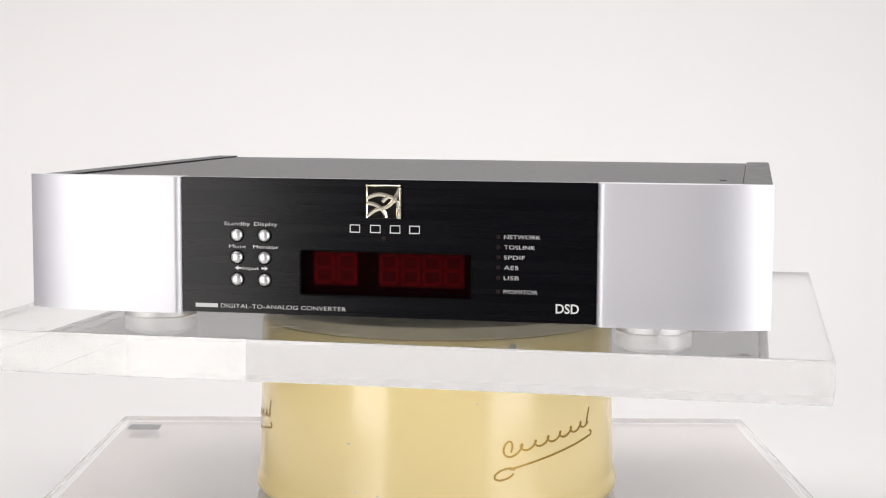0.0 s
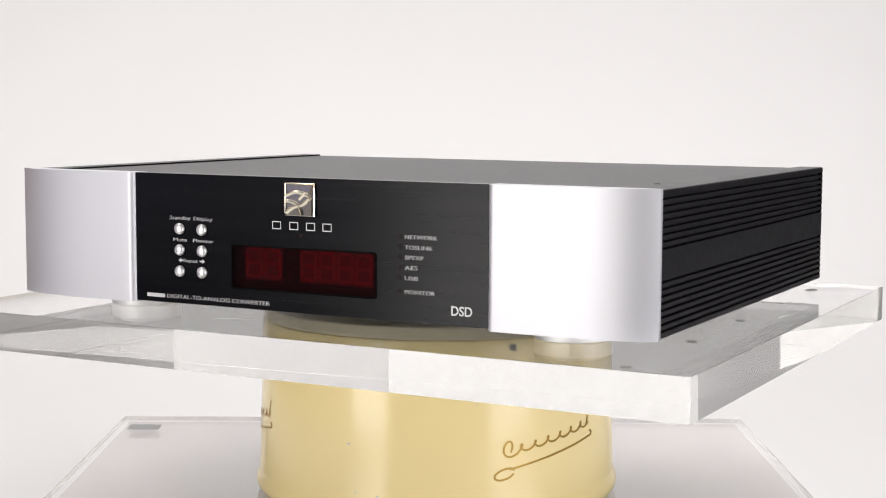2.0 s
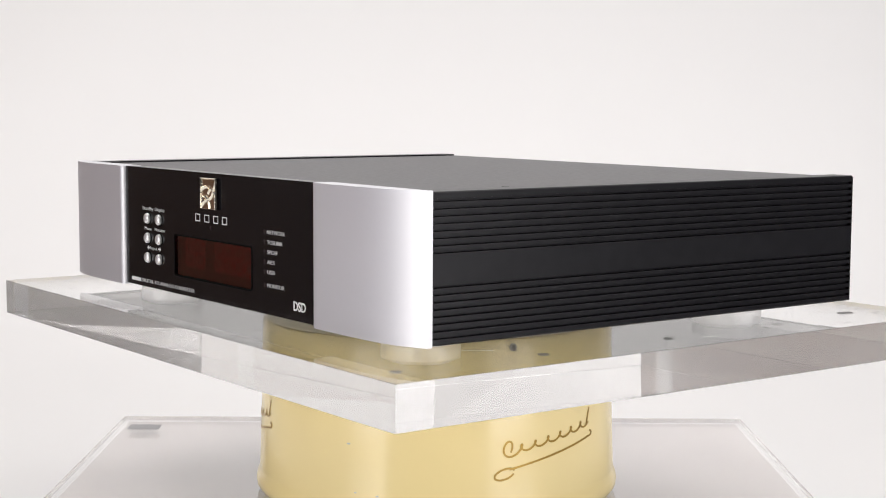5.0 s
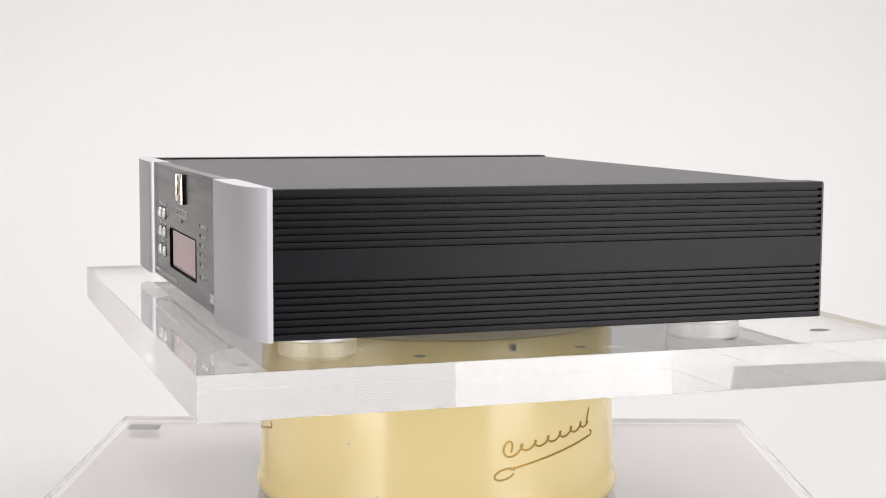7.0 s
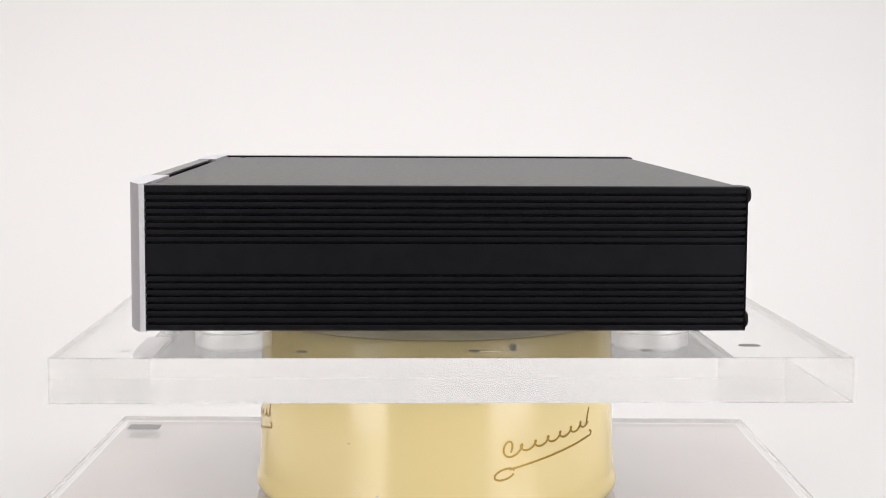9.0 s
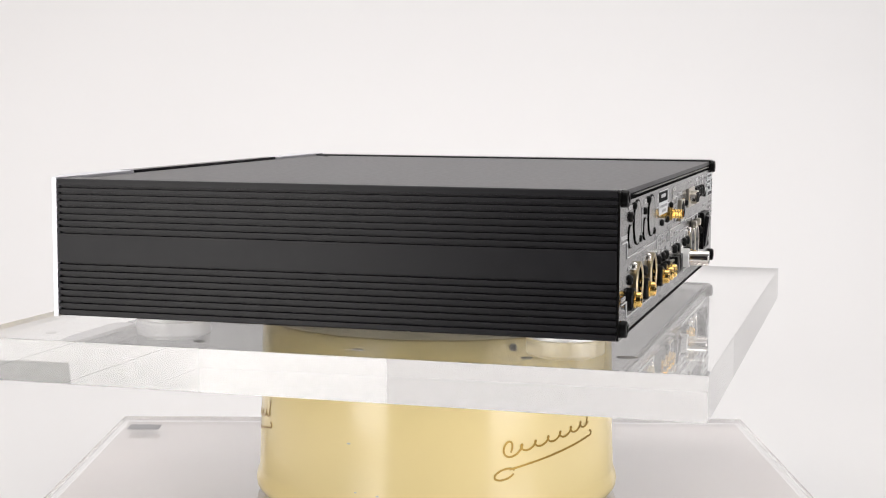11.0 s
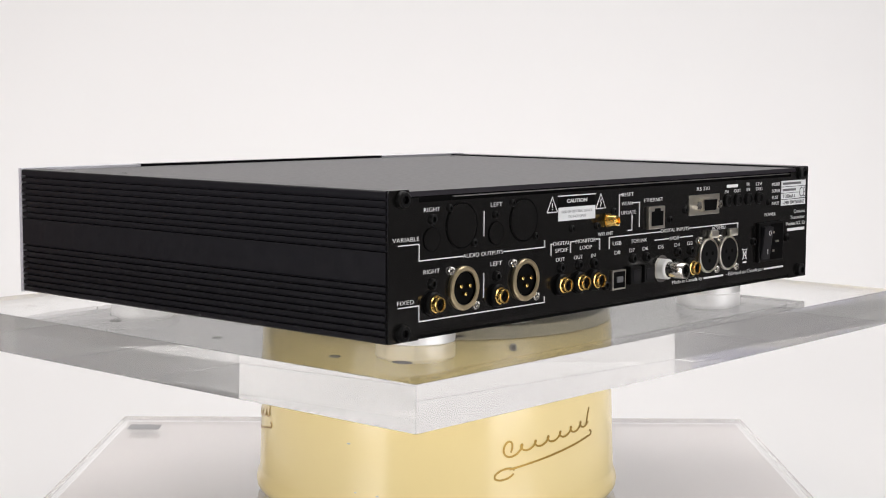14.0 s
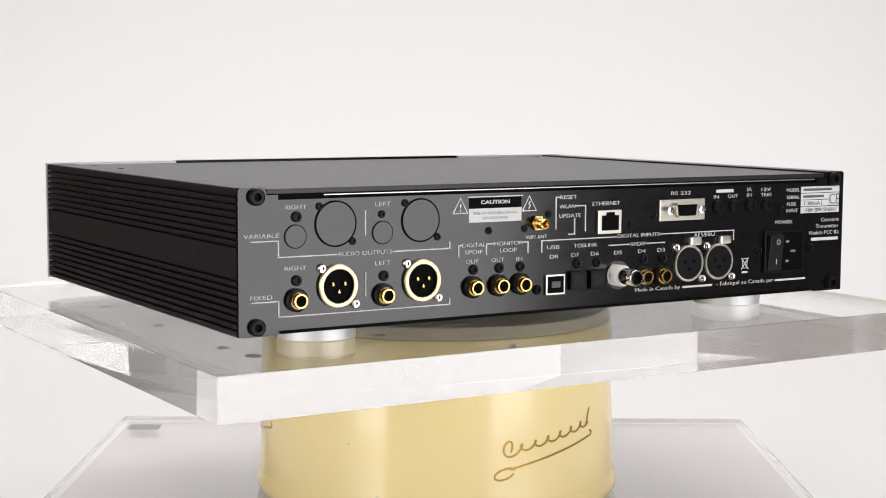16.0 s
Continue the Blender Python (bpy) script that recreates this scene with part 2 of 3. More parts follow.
    bmesh.ops.recalc_face_normals(bm, faces=bm.faces[:])
    tagged(part("backdrop", bm, PAPER, smooth=True), "seamless white paper sweep behind the turntable", "backdrop", kind="structure")
    tagged(part("table", box(bmesh.new(), -0.70, 0.92, -0.5, 0.74, 0.0, 0.746), PAPER), "plain white table under the paper sweep", "table", kind="structure")


studio()
AXIS = Matrix.Translation((0, 0, BASE))
LOWER = -0.1395     # top of the lower slab, measured from the converter's underside


# ---- the display stand ----
def slab_mesh(z0, z1, hx=0.2512, hy=0.2090):
    bm = box(bmesh.new(), -hx, hx, -hy, hy, z0, z1)
    for f in bm.faces:
        f.normal_update()
        f.material_index = int(abs(f.normal.z) < 0.5)
    bmesh.ops.bevel(bm, geom=bm.edges[:], offset=0.00012, segments=1, affect="EDGES")
    return bm


def lower_slab():
    t = empty("acrylic_base", AXIS @ Matrix.Translation((0, 0, LOWER)), "thick clear acrylic base slab lying on white paper", "base slab")
    bm = slab_mesh(-0.0195, 0.0, 0.2558, 0.216)
    bmesh.ops.translate(bm, verts=bm.verts, vec=(-0.0052, 0.006, 0))
    s = part("slab", bm, ACRYLIC, t)
    s.data.materials.append(ACRYLIC_EDGE)
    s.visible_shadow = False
    # added sheet: its grey replaces the shadow that the slab doesn't cast
    part("shade_sheet", box(bmesh.new(), -0.2558, 0.2454, -0.205, 0.217, -0.0224, -0.0197), SHADE_SHEET, t, "added thin grey sheet, shade under the slab in its colour")
    part("marker", box(bmesh.new(), -0.249, -0.224, 0.171, 0.188, 0.0001, 0.0003), MARK, t, "small grey rectangular sticker")


def squiggle():
    """A plain flowing stroke in place of a maker's script: waves over an underline."""
    wave = []
    for k in range(120):
        u = k / 119
        big = math.exp(-(u / 0.10) ** 2)
        wave.append((-0.040 + 0.076 * u + (0.0025 + 0.004 * big) * math.sin(2 * math.pi * 7 * u + 1.2), 0.002 + 0.0165 * u + (0.0034 + 0.0070 * big) * math.sin(2 * math.pi * 7 * u)))
    tail = [(0.0355 + 0.0040 * u, 0.0165 + 0.0150 * u) for u in (0, 0.25, 0.5, 0.75, 1)]
    line = [(-0.035 + 0.073 * u, -0.0135 + 0.0180 * u) for u in np.linspace(0, 1, 24)]
    line += [(0.038 + 0.004 * math.sin(a), 0.0072 - 0.0028 * math.cos(a)) for a in np.linspace(0.2, 2.8, 8)]
    loop = [(-0.0385 + 0.0065 * math.cos(a) + 0.003 * math.sin(a), -0.0175 + 0.0052 * math.sin(a)) for a in np.linspace(0.6, 6.3, 26)]
    return wave, tail, line, loop


def drum():
    t = empty("drum_pedestal", AXIS @ Matrix.Translation((-0.0015, 0, LOWER)), "cream enamelled round drum pedestal with gilt lines", "pedestal")
    prof = [(0.0, 0.0005), (0.1155, 0.0005), (0.1195, 0.002), (0.1222, 0.0055), (0.1228, 0.009), (0.1222, 0.0125), (0.1208, 0.0155), (0.1204, 0.018),
            (0.1192, 0.052), (0.1180, 0.092), (0.1176, 0.0955), (0.1168, 0.0970), (0.115, 0.0976), (0.0, 0.0976)]
    part("shell", lathe(bmesh.new(), prof, n=128), ENAMEL, t, smooth=True)
    part("top_ring", lathe(bmesh.new(), [(0.0, 0.0978), (0.1168, 0.0978), (0.1168, 0.1048), (0.1158, 0.1055), (0.0, 0.1055)], n=96), DISC, t, "pale grey bearing disc", smooth=True)
    for turn in (37.5, -82.5, 157.5):
        bm = bmesh.new()
        for pts in squiggle():
            ribbon(bm, [(0.92 * x, 0.68 * z) for x, z in pts], 0.0006, thick=0.0002)
        for v in bm.verts:
            a = radians(turn) + v.co.x / 0.1192
            h = v.co.z + 0.0465
            r = 0.1204 - 0.00031 * (h - 0.018) / 0.01 - v.co.y + 0.00005
            v.co = (r * math.sin(a), -r * math.cos(a), h)
        bmesh.ops.recalc_face_normals(bm, faces=bm.faces[:])
        part("gilt_line", bm, GOLD_LINE, t, "flowing gilt script-like line")
    for turn, h, size in ((-27.0, 0.052, 0.0009), (-24.5, 0.022, 0.0007), (-17.5, 0.021, 0.0008), (12.0, 0.079, 0.0006)):
        a = radians(turn)
        r = 0.1204 - 0.00031 * (h - 0.018) / 0.01
        part("enamel_chip", lathe(bmesh.new(), [(0.0, 0.00015), (size * 0.8, 0.00012), (size, -0.0002)], Matrix.Translation((r * math.sin(a), -r * math.cos(a), h)) @ pose(0, 0, 0, 90, 0, turn) @ Matrix.Diagonal((1.5, 0.6, 1, 1)), 8), STEEL, t, "tiny dark chip in the enamel")
    for turn in (23.2, 143.2, 263.2):
        a = radians(turn)
        m = Matrix.Translation((0.1178 * math.sin(a), -0.1178 * math.cos(a), 0.0925)) @ pose(0, 0, 0, 90, 0, turn)
        part("set_screw", lathe(bmesh.new(), [(0.0, 0.0002), (0.0011, 0.0002), (0.0013, 0.0009), (0.0024, 0.0009), (0.0024, -0.001)], m, 16), HOLE, t, "small dark set screw", smooth=True)
        part("screw_socket", lathe(bmesh.new(), [(0.0, 0.0005), (0.0010, 0.0005), (0.0010, 0.0001)], m, 6), MARK, t)


PLATE_TOP, PLATE_LOW = -0.0092, -0.0330


def plate():
    t = empty("turntable_plate", AXIS, "thick clear acrylic turntable plate with drilled holes", "turntable plate")
    s = part("slab", slab_mesh(PLATE_LOW, PLATE_TOP), ACRYLIC, t)
    s.data.materials.append(ACRYLIC_EDGE)
    s.visible_shadow = False
    for x, y in ((0.2050, -0.1770), (0.2075, -0.0815), (0.2065, 0.0130), (0.2050, 0.1075), (0.0127, -0.0980), (0.1080, 0.1120), (-0.2050, -0.1770), (-0.2070, -0.0815), (-0.2065, 0.0130), (-0.2050, 0.1075)):
        part("drilled_hole", lathe(bmesh.new(), [(0.0, 0.0), (0.0031, 0.0), (0.0031, -0.0006), (0.0, -0.0006)], Matrix.Translation((x, y, PLATE_LOW - 0.0001)), 20), HOLE, t, "small grey drilled hole", smooth=True)
    for x, y, turn, length in ((0.195, -0.120, 60, 0.022), (0.120, 0.095, 20, 0.030), (0.060, 0.118, -15, 0.018), (-0.06, -0.16, 35, 0.016), (0.232, 0.02, 80, 0.012)):
        bm = ribbon(bmesh.new(), [(length * (u - 0.5), 0.0012 * math.sin(3 * u)) for u in np.linspace(0, 1, 8)], 0.00016, thick=0.00005)
        bmesh.ops.transform(bm, matrix=Matrix.Translation((x, y, PLATE_TOP + 0.00005)) @ pose(0, 0, 0, 0, 0, turn) @ pose(0, 0, 0, -90, 0, 0), verts=bm.verts)
        part("scratch", bm, INK, t, "fine pale scratch")
    rng = random.Random(7)
    for k in range(34):
        a, r, w = rng.uniform(0, 6.283), 0.115 * math.sqrt(rng.random()), rng.uniform(0.0004, 0.0011)
        part("dust_speck", lathe(bmesh.new(), [(0.0, 0.0002), (w * 0.7, 0.00015), (w, 0.00002), (0.0, 0.00002)], Matrix.Translation((r * math.cos(a), r * math.sin(a), PLATE_TOP)) @ pose(0, 0, 0, 0, 0, 40 * k) @ Matrix.Diagonal((1.8, 0.8, 1, 1)), 6), HOLE if k % 3 else INK, t)
    for k in range(9):
        a, r, length = rng.uniform(0, 6.283), rng.uniform(0.07, 0.112), rng.uniform(0.02, 0.06)
        bm = ribbon(bmesh.new(), [(length * (u - 0.5), 0.004 * math.sin(2 * u)) for u in np.linspace(0, 1, 8)], 0.00022, thick=0.00005)
        bmesh.ops.transform(bm, matrix=Matrix.Translation((r * math.cos(a), r * math.sin(a), PLATE_LOW - 0.0001)) @ pose(0, 0, 0, 0, 0, math.degrees(a) + 90) @ pose(0, 0, 0, -90, 0, 0), verts=bm.verts)
        part("scuff", bm, HOLE, t, "curved scuff on the underside")
    part("chip", lathe(bmesh.new(), [(0.0, 0.0004), (0.003, 0.0005), (0.0042, 0.0002), (0.0042, 0.00005), (0.0, 0.00005)], Matrix.Translation((0.2115, 0.1630, PLATE_TOP)) @ Matrix.Diagonal((1.0, 1.5, 1, 1)), 9), HOLE, t, "small dark chip in the surface")
    return t


# ---- the converter ----
CX = 0.0020          # its middle, off the axis
HW = 0.2164
TOP = 0.0782
FRONT = -0.1749      # face of the black middle panel
BACK = 0.159         # face of the rear panel


def on_front(x, z, out=0.0):
    return Matrix.Translation((x, FRONT - out, z))


def on_rear(x, z, out=0.0):
    return Matrix.Translation((x, BACK + out, z)) @ pose(0, 0, 0, 0, 0, 180)


STAND_UP = pose(0, 0, 0, 90, 0, 0)     # lathe axis towards local -y


def groove_profile():
    """The outer face of a side rail: (depth, height) from top to bottom."""
    pts = [(0.0012, TOP), (0.0006, TOP - 0.00016), (0.00016, TOP - 0.0006), (0.0, TOP - 0.0012)]
    for first in (TOP - 0.0045, TOP - 0.0481):
        for k in range(8):
            z = first - 0.00372 * k
            pts += [(0.0, z + 0.0008), (0.0030, z + 0.00055), (0.0030, z - 0.00055), (0.0, z - 0.0008)]
    return pts + [(0.0, 0.0008), (0.0008, 0.0)]


def converter():
    t = empty("digital_converter", AXIS, "black audio converter with curved silver front corners on round feet", "audio converter")
    # side rails
    for side in (1, -1):
        outer = [(CX + side * (HW - d), z) for d, z in groove_profile()]
        inner = [(CX + side * (HW - 0.0045), 0.0), (CX + side * (HW - 0.0045), TOP - 0.0045), (CX + side * (HW - 0.0165), TOP - 0.0045), (CX + side * (HW - 0.0165), TOP)]
        bm = bmesh.new()
        prism(bm, outer + inner, -0.1636, 0.1577)
        bmesh.ops.transform(bm, matrix=Matrix(((1, 0, 0, 0), (0, 0, 1, 0), (0, 1, 0, 0), (0, 0, 0, 1))), verts=bm.verts)
        bmesh.ops.recalc_face_normals(bm, faces=bm.faces[:])
        part("side_rail", bm, BLACK, t, "black finned heat-sink side rail")
    # cover, underside
    part("top_cover", box(bmesh.new(), CX - HW + 0.0169, CX + HW - 0.0169, -0.1645, 0.1585, TOP - 0.0037, TOP - 0.0010, 0.0003), LID, t, "satin black metal top cover")
    # steel strip added as the highlight along the cover's black fold
    part("cover_glint", box(bmesh.new(), -0.1885, 0.1680, 0.1578, 0.1592, TOP - 0.0050, TOP - 0.0045), STEEL, t, "highlight on the cover's folded edge, set as a steel strip")
    part("bottom_plate", box(bmesh.new(), CX - HW + 0.006, CX + HW - 0.006, -0.163, 0.1555, 0.0012, 0.0030), BLACK, t)
    for x, y in ((0.190, -0.150), (0.190, -0.095), (-0.183, -0.150)):
        part("cover_screw", lathe(bmesh.new(), [(0.0, TOP - 0.0008), (0.002, TOP - 0.0008), (0.002, TOP - 0.0012)], Matrix.Translation((x, y, 0)), 16), PITCH, t)
    # front middle panel with the display opening
    x0, x1, z0, z1 = -0.1170, 0.1240, 0.0004, TOP + 0.0006
    a0, a1, b0, b1 = -0.0455, 0.0537, 0.0123, 0.0377
    bm = bmesh.new()
    for c in ((x0, a0, z0, z1), (a1, x1, z0, z1), (a0, a1, z0, b0), (a0, a1, b1, z1)):
        box(bm, c[0], c[1], FRONT, -0.1670, c[2], c[3])
    bmesh.ops.remove_doubles(bm, verts=bm.verts[:], dist=1e-6)
    front = part("front_panel", bm, BRUSHED, t, "black brushed aluminium front panel")
    win = part("display_window", box(bmesh.new(), a0 + 0.0005, a1 - 0.0005, FRONT + 0.0008, FRONT + 0.0020, b0 + 0.0005, b1 - 0.0005), RED_GLASS, t, "dark red display window, switched off")
    win.visible_shadow = False
    lip = []
    for qx, qz, a0_ in ((a1 - 0.0016, b1 - 0.0016, 0), (a0 + 0.0016, b1 - 0.0016, 90), (a0 + 0.0016, b0 + 0.0016, 180), (a1 - 0.0016, b0 + 0.0016, 270)):
        lip += [(qx + 0.0018 * math.cos(radians(a0_ + 15 * k)), qz + 0.0018 * math.sin(radians(a0_ + 15 * k))) for k in range(7)]
    part("window_lip", ribbon(bmesh.new(), lip + lip[:2], 0.0004, on_front(0, 0), 0.0003), PITCH, win, "black rounded lip")
    for qx, qz in ((a0, b0), (a1, b0), (a0, b1), (a1, b1)):
        sx, sz = (1 if qx == a0 else -1), (1 if qz == b0 else -1)
        corner = [(qx, qz), (qx + sx * 0.0016, qz)] + [(qx + sx * 0.0016 * (1 - math.sin(radians(18 * k))), qz + sz * 0.0016 * (1 - math.cos(radians(18 * k)))) for k in range(6)]
        bm = prism(bmesh.new(), corner[:1] + corner[2:], 0.0, 0.0012)
        bmesh.ops.transform(bm, matrix=Matrix.Translation((0, FRONT + 0.0012, 0)) @ STAND_UP, verts=bm.verts)
        part("window_corner", bm, PITCH, win)
    part("window_back", box(bmesh.new(), a0, a1, FRONT + 0.0058, FRONT + 0.0066, b0, b1), PITCH, win)
    for c0, n in ((-0.0392, 2), (-0.0008, 4)):
        part("red_filter", box(bmesh.new(), c0, c0 + (0.0264 if n == 2 else 0.0500), FRONT + 0.0054, FRONT + 0.0057, 0.0175, 0.0370), RED_FILTER, win, "dark red filter behind the pane")
        for k in range(n):
            w = 0.0132 if n == 2 else 0.0125
            bm = bmesh.new()
            for dx, dz, sx, sz in ((0.5, 0.0355, 0.34, 0.0008), (0.5, 0.0275, 0.34, 0.0008), (0.5, 0.0195, 0.34, 0.0008), (0.12, 0.0315, 0.07, 0.0033), (0.88, 0.0315, 0.07, 0.0033), (0.12, 0.0235, 0.07, 0.0033), (0.88, 0.0235, 0.07, 0.0033)):
                x = c0 + (k + dx) * w
                box(bm, x - sx * w, x + sx * w, FRONT + 0.0050, FRONT + 0.0053, dz - sz, dz + sz)
            part("digit", bm, DIGIT, win, "unlit dark red numeral segments")
    # silver corners
    for side in (1, -1):
        inner = (0.1240 - CX) if side == 1 else (CX + 0.1170)
        xo, yo, rise, round_in = HW + 0.0003, -0.1668, 0.0108, 0.0042
        prof = [(xo, -0.1639)]
        for k in range(0, 33):
            u = 1 - (k / 32) ** 1.5
            prof.append((inner + round_in + (xo - inner - round_in) * u, yo - rise * (1 - u ** 5)))
        for k in range(1, 9):
            a = math.pi / 2 * k / 8
            prof.append((inner + round_in * (1 - math.sin(a)), yo - rise + round_in * (1 - math.cos(a))))
        prof += [(inner, -0.1640), (xo - 0.001, -0.1638)]
        bm = bmesh.new()
        prism(bm, [(CX + side * x, y) for x, y in prof], -0.0006, TOP + 0.0006)
        part("silver_corner", bm, ALUMINIUM, t, "curved satin silver aluminium front corner", smooth=True)
    # buttons
    bx, bz = (-0.0835, -0.0670), (0.0457, 0.0329, 0.0200)
    for z in bz:
        for x in bx:
            b = part("button", lathe(bmesh.new(), [(0.0035, -0.001), (0.0035, 0.0010), (0.0032, 0.0017), (0.0025, 0.0023), (0.0013, 0.0027), (0.0, 0.0028)], on_front(x, z) @ STAND_UP, 28), BUTTON, t, "domed polished metal button", smooth=True)
            part("button_seat", lathe(bmesh.new(), [(0.0035, 0.0), (0.0035, 0.0002), (0.0043, 0.0002), (0.0043, 0.0)], on_front(x, z) @ STAND_UP, 28), PITCH, b, "dark ring round the button")
    for text, x, z, w, h in (("Standby", -0.0834, 0.0519, 0.0155, 0.0032), ("Display", -0.0662, 0.0519, 0.0138, 0.0032), ("Mute", -0.0834, 0.0391, 0.0100, 0.0023),
                             ("Monitor", -0.0662, 0.0391, 0.0152, 0.0023), ("Input", -0.0753, 0.0263, 0.0098, 0.0030), ("DIGITAL-TO-ANALOG CONVERTER", -0.0562, 0.0044, 0.0750, 0.0026)):
        lettering(text, INK, front, on_front(x, z), w, h * 0.9)
    for x, d in ((-0.0828, -1), (-0.0672, 1)):
        bm = prism(bmesh.new(), [(d * q, r) for q, r in ((0.0020, 0.0), (0.0002, 0.0014), (0.0002, 0.0005), (-0.0018, 0.0005), (-0.0018, -0.0005), (0.0002, -0.0005), (0.0002, -0.0014))], 0.0, 0.0002)
        bmesh.ops.transform(bm, matrix=on_front(x, 0.0266) @ STAND_UP, verts=bm.verts)
        part("arrow_mark", bm, INK, front)
    part("model_bar", box(bmesh.new(), -0.1091, -0.0955, FRONT - 0.0002, FRONT + 0.0002, 0.0032, 0.0055), INK, front, "plain white bar")
    for x, w in ((-0.0134, 0.0056), (-0.0015, 0.0056), (0.0100, 0.0056), (0.0212, 0.0056)):
        bm = bmesh.new()
        ribbon(bm, [(x - w / 2, 0.0488), (x + w / 2, 0.0488), (x + w / 2, 0.0529), (x - w / 2, 0.0529), (x - w / 2, 0.0486)], 0.00032, on_front(0, 0))
        part("maker_frame", bm, INK, front, "plain white hollow block")
    for text, z, w in (("NETWORK", 0.0480, 0.0203), ("TOSLINK", 0.0422, 0.0175), ("SPDIF", 0.0365, 0.0118), ("AES", 0.0308, 0.0082), ("USB", 0.0250, 0.0085), ("MONITOR", 0.0173, 0.0190)):
        lettering(text, INK, front, on_front(0.0723 + w / 2, z), w, 0.0022)
        part("indicator", lathe(bmesh.new(), [(0.0, 0.0003), (0.0009, 0.0003), (0.0013, 0.0), (0.0013, -0.0005)], on_front(0.0690, z) @ STAND_UP, 16), LED, t, "small unlit indicator", smooth=True)
    part("infrared_eye", lathe(bmesh.new(), [(0.0, 0.0003), (0.0009, 0.0003), (0.0014, 0.0), (0.0014, -0.0005)], on_front(0.0034, 0.0455) @ STAND_UP, 16), LED, t, smooth=True)
    lettering("DSD", INK, front, on_front(0.1081, 0.0087), 0.0130, 0.0055)
    # emblem: a polished square with raised bent strokes
    em = part("emblem", box(bmesh.new(), -0.0066, 0.0136, FRONT - 0.0012, FRONT + 0.0004, 0.0568, 0.0758, 0.0003), EMBLEM, t, "polished square emblem with raised strokes")
    bm = bmesh.new()
    arcs = [[(-0.0062 + 0.0125 * u, 0.0684 + 0.0022 * math.sin(2.6 * u)) for u in np.linspace(0, 1, 10)],
            [(-0.0058 + 0.0188 * u, 0.0584 + 0.0082 * u + 0.0078 * u ** 4 + 0.0012 * math.sin(6.28 * u)) for u in np.linspace(0, 1, 16)],
            [(-0.0060 + 0.0108 * math.sin(1.57 * u), 0.0575 + 0.0080 * math.cos(1.57 * u)) for u in np.linspace(0, 1, 14)],
            [(0.0030 + 0.0080 * u, 0.0664 + 0.0030 * math.sin(3.14 * u)) for u in np.linspace(0, 1, 10)],
            [(0.0120, 0.0572), (0.0120, 0.0610), (0.0121, 0.0640), (0.0121, 0.0672)]]
    arcs.append([(-0.0062, 0.0572), (-0.0062, 0.0754), (0.0132, 0.0754), (0.0132, 0.0720), (0.0132, 0.0570)])
    for pts in arcs:
        ridge(bm, pts, 0.0006 if len(pts) == 5 else 0.0011, Matrix.Translation((0, FRONT - 0.0012, 0)))
    part("emblem_stroke", bm, GILT, em, "raised polished strokes")
    # feet
    for x in (0.1525, -0.1510):
        for y in (-0.1240, 0.1180):
            part("foot", lathe(bmesh.new(), [(0.0, 0.0012), (0.0175, 0.0012), (0.0178, -0.0004), (0.0217, -0.0006), (0.0222, -0.0011), (0.0222, -0.0085), (0.0218, -0.0090), (0.0, -0.0090)], Matrix.Translation((x, y, 0)), 64), FOOT_METAL, t, "round satin aluminium foot", smooth=True)
    rear(t)
    return t


def screw(parent, x, z, r, mat, name="screw"):
    part(name, lathe(bmesh.new(), [(0.0, 0.0002), (r * 0.45, 0.0002), (r * 0.5, r * 0.55), (r * 0.8, r * 0.6), (r, r * 0.3), (r, -0.0005)], on_rear(x, z) @ STAND_UP, 18), mat, parent, smooth=True)


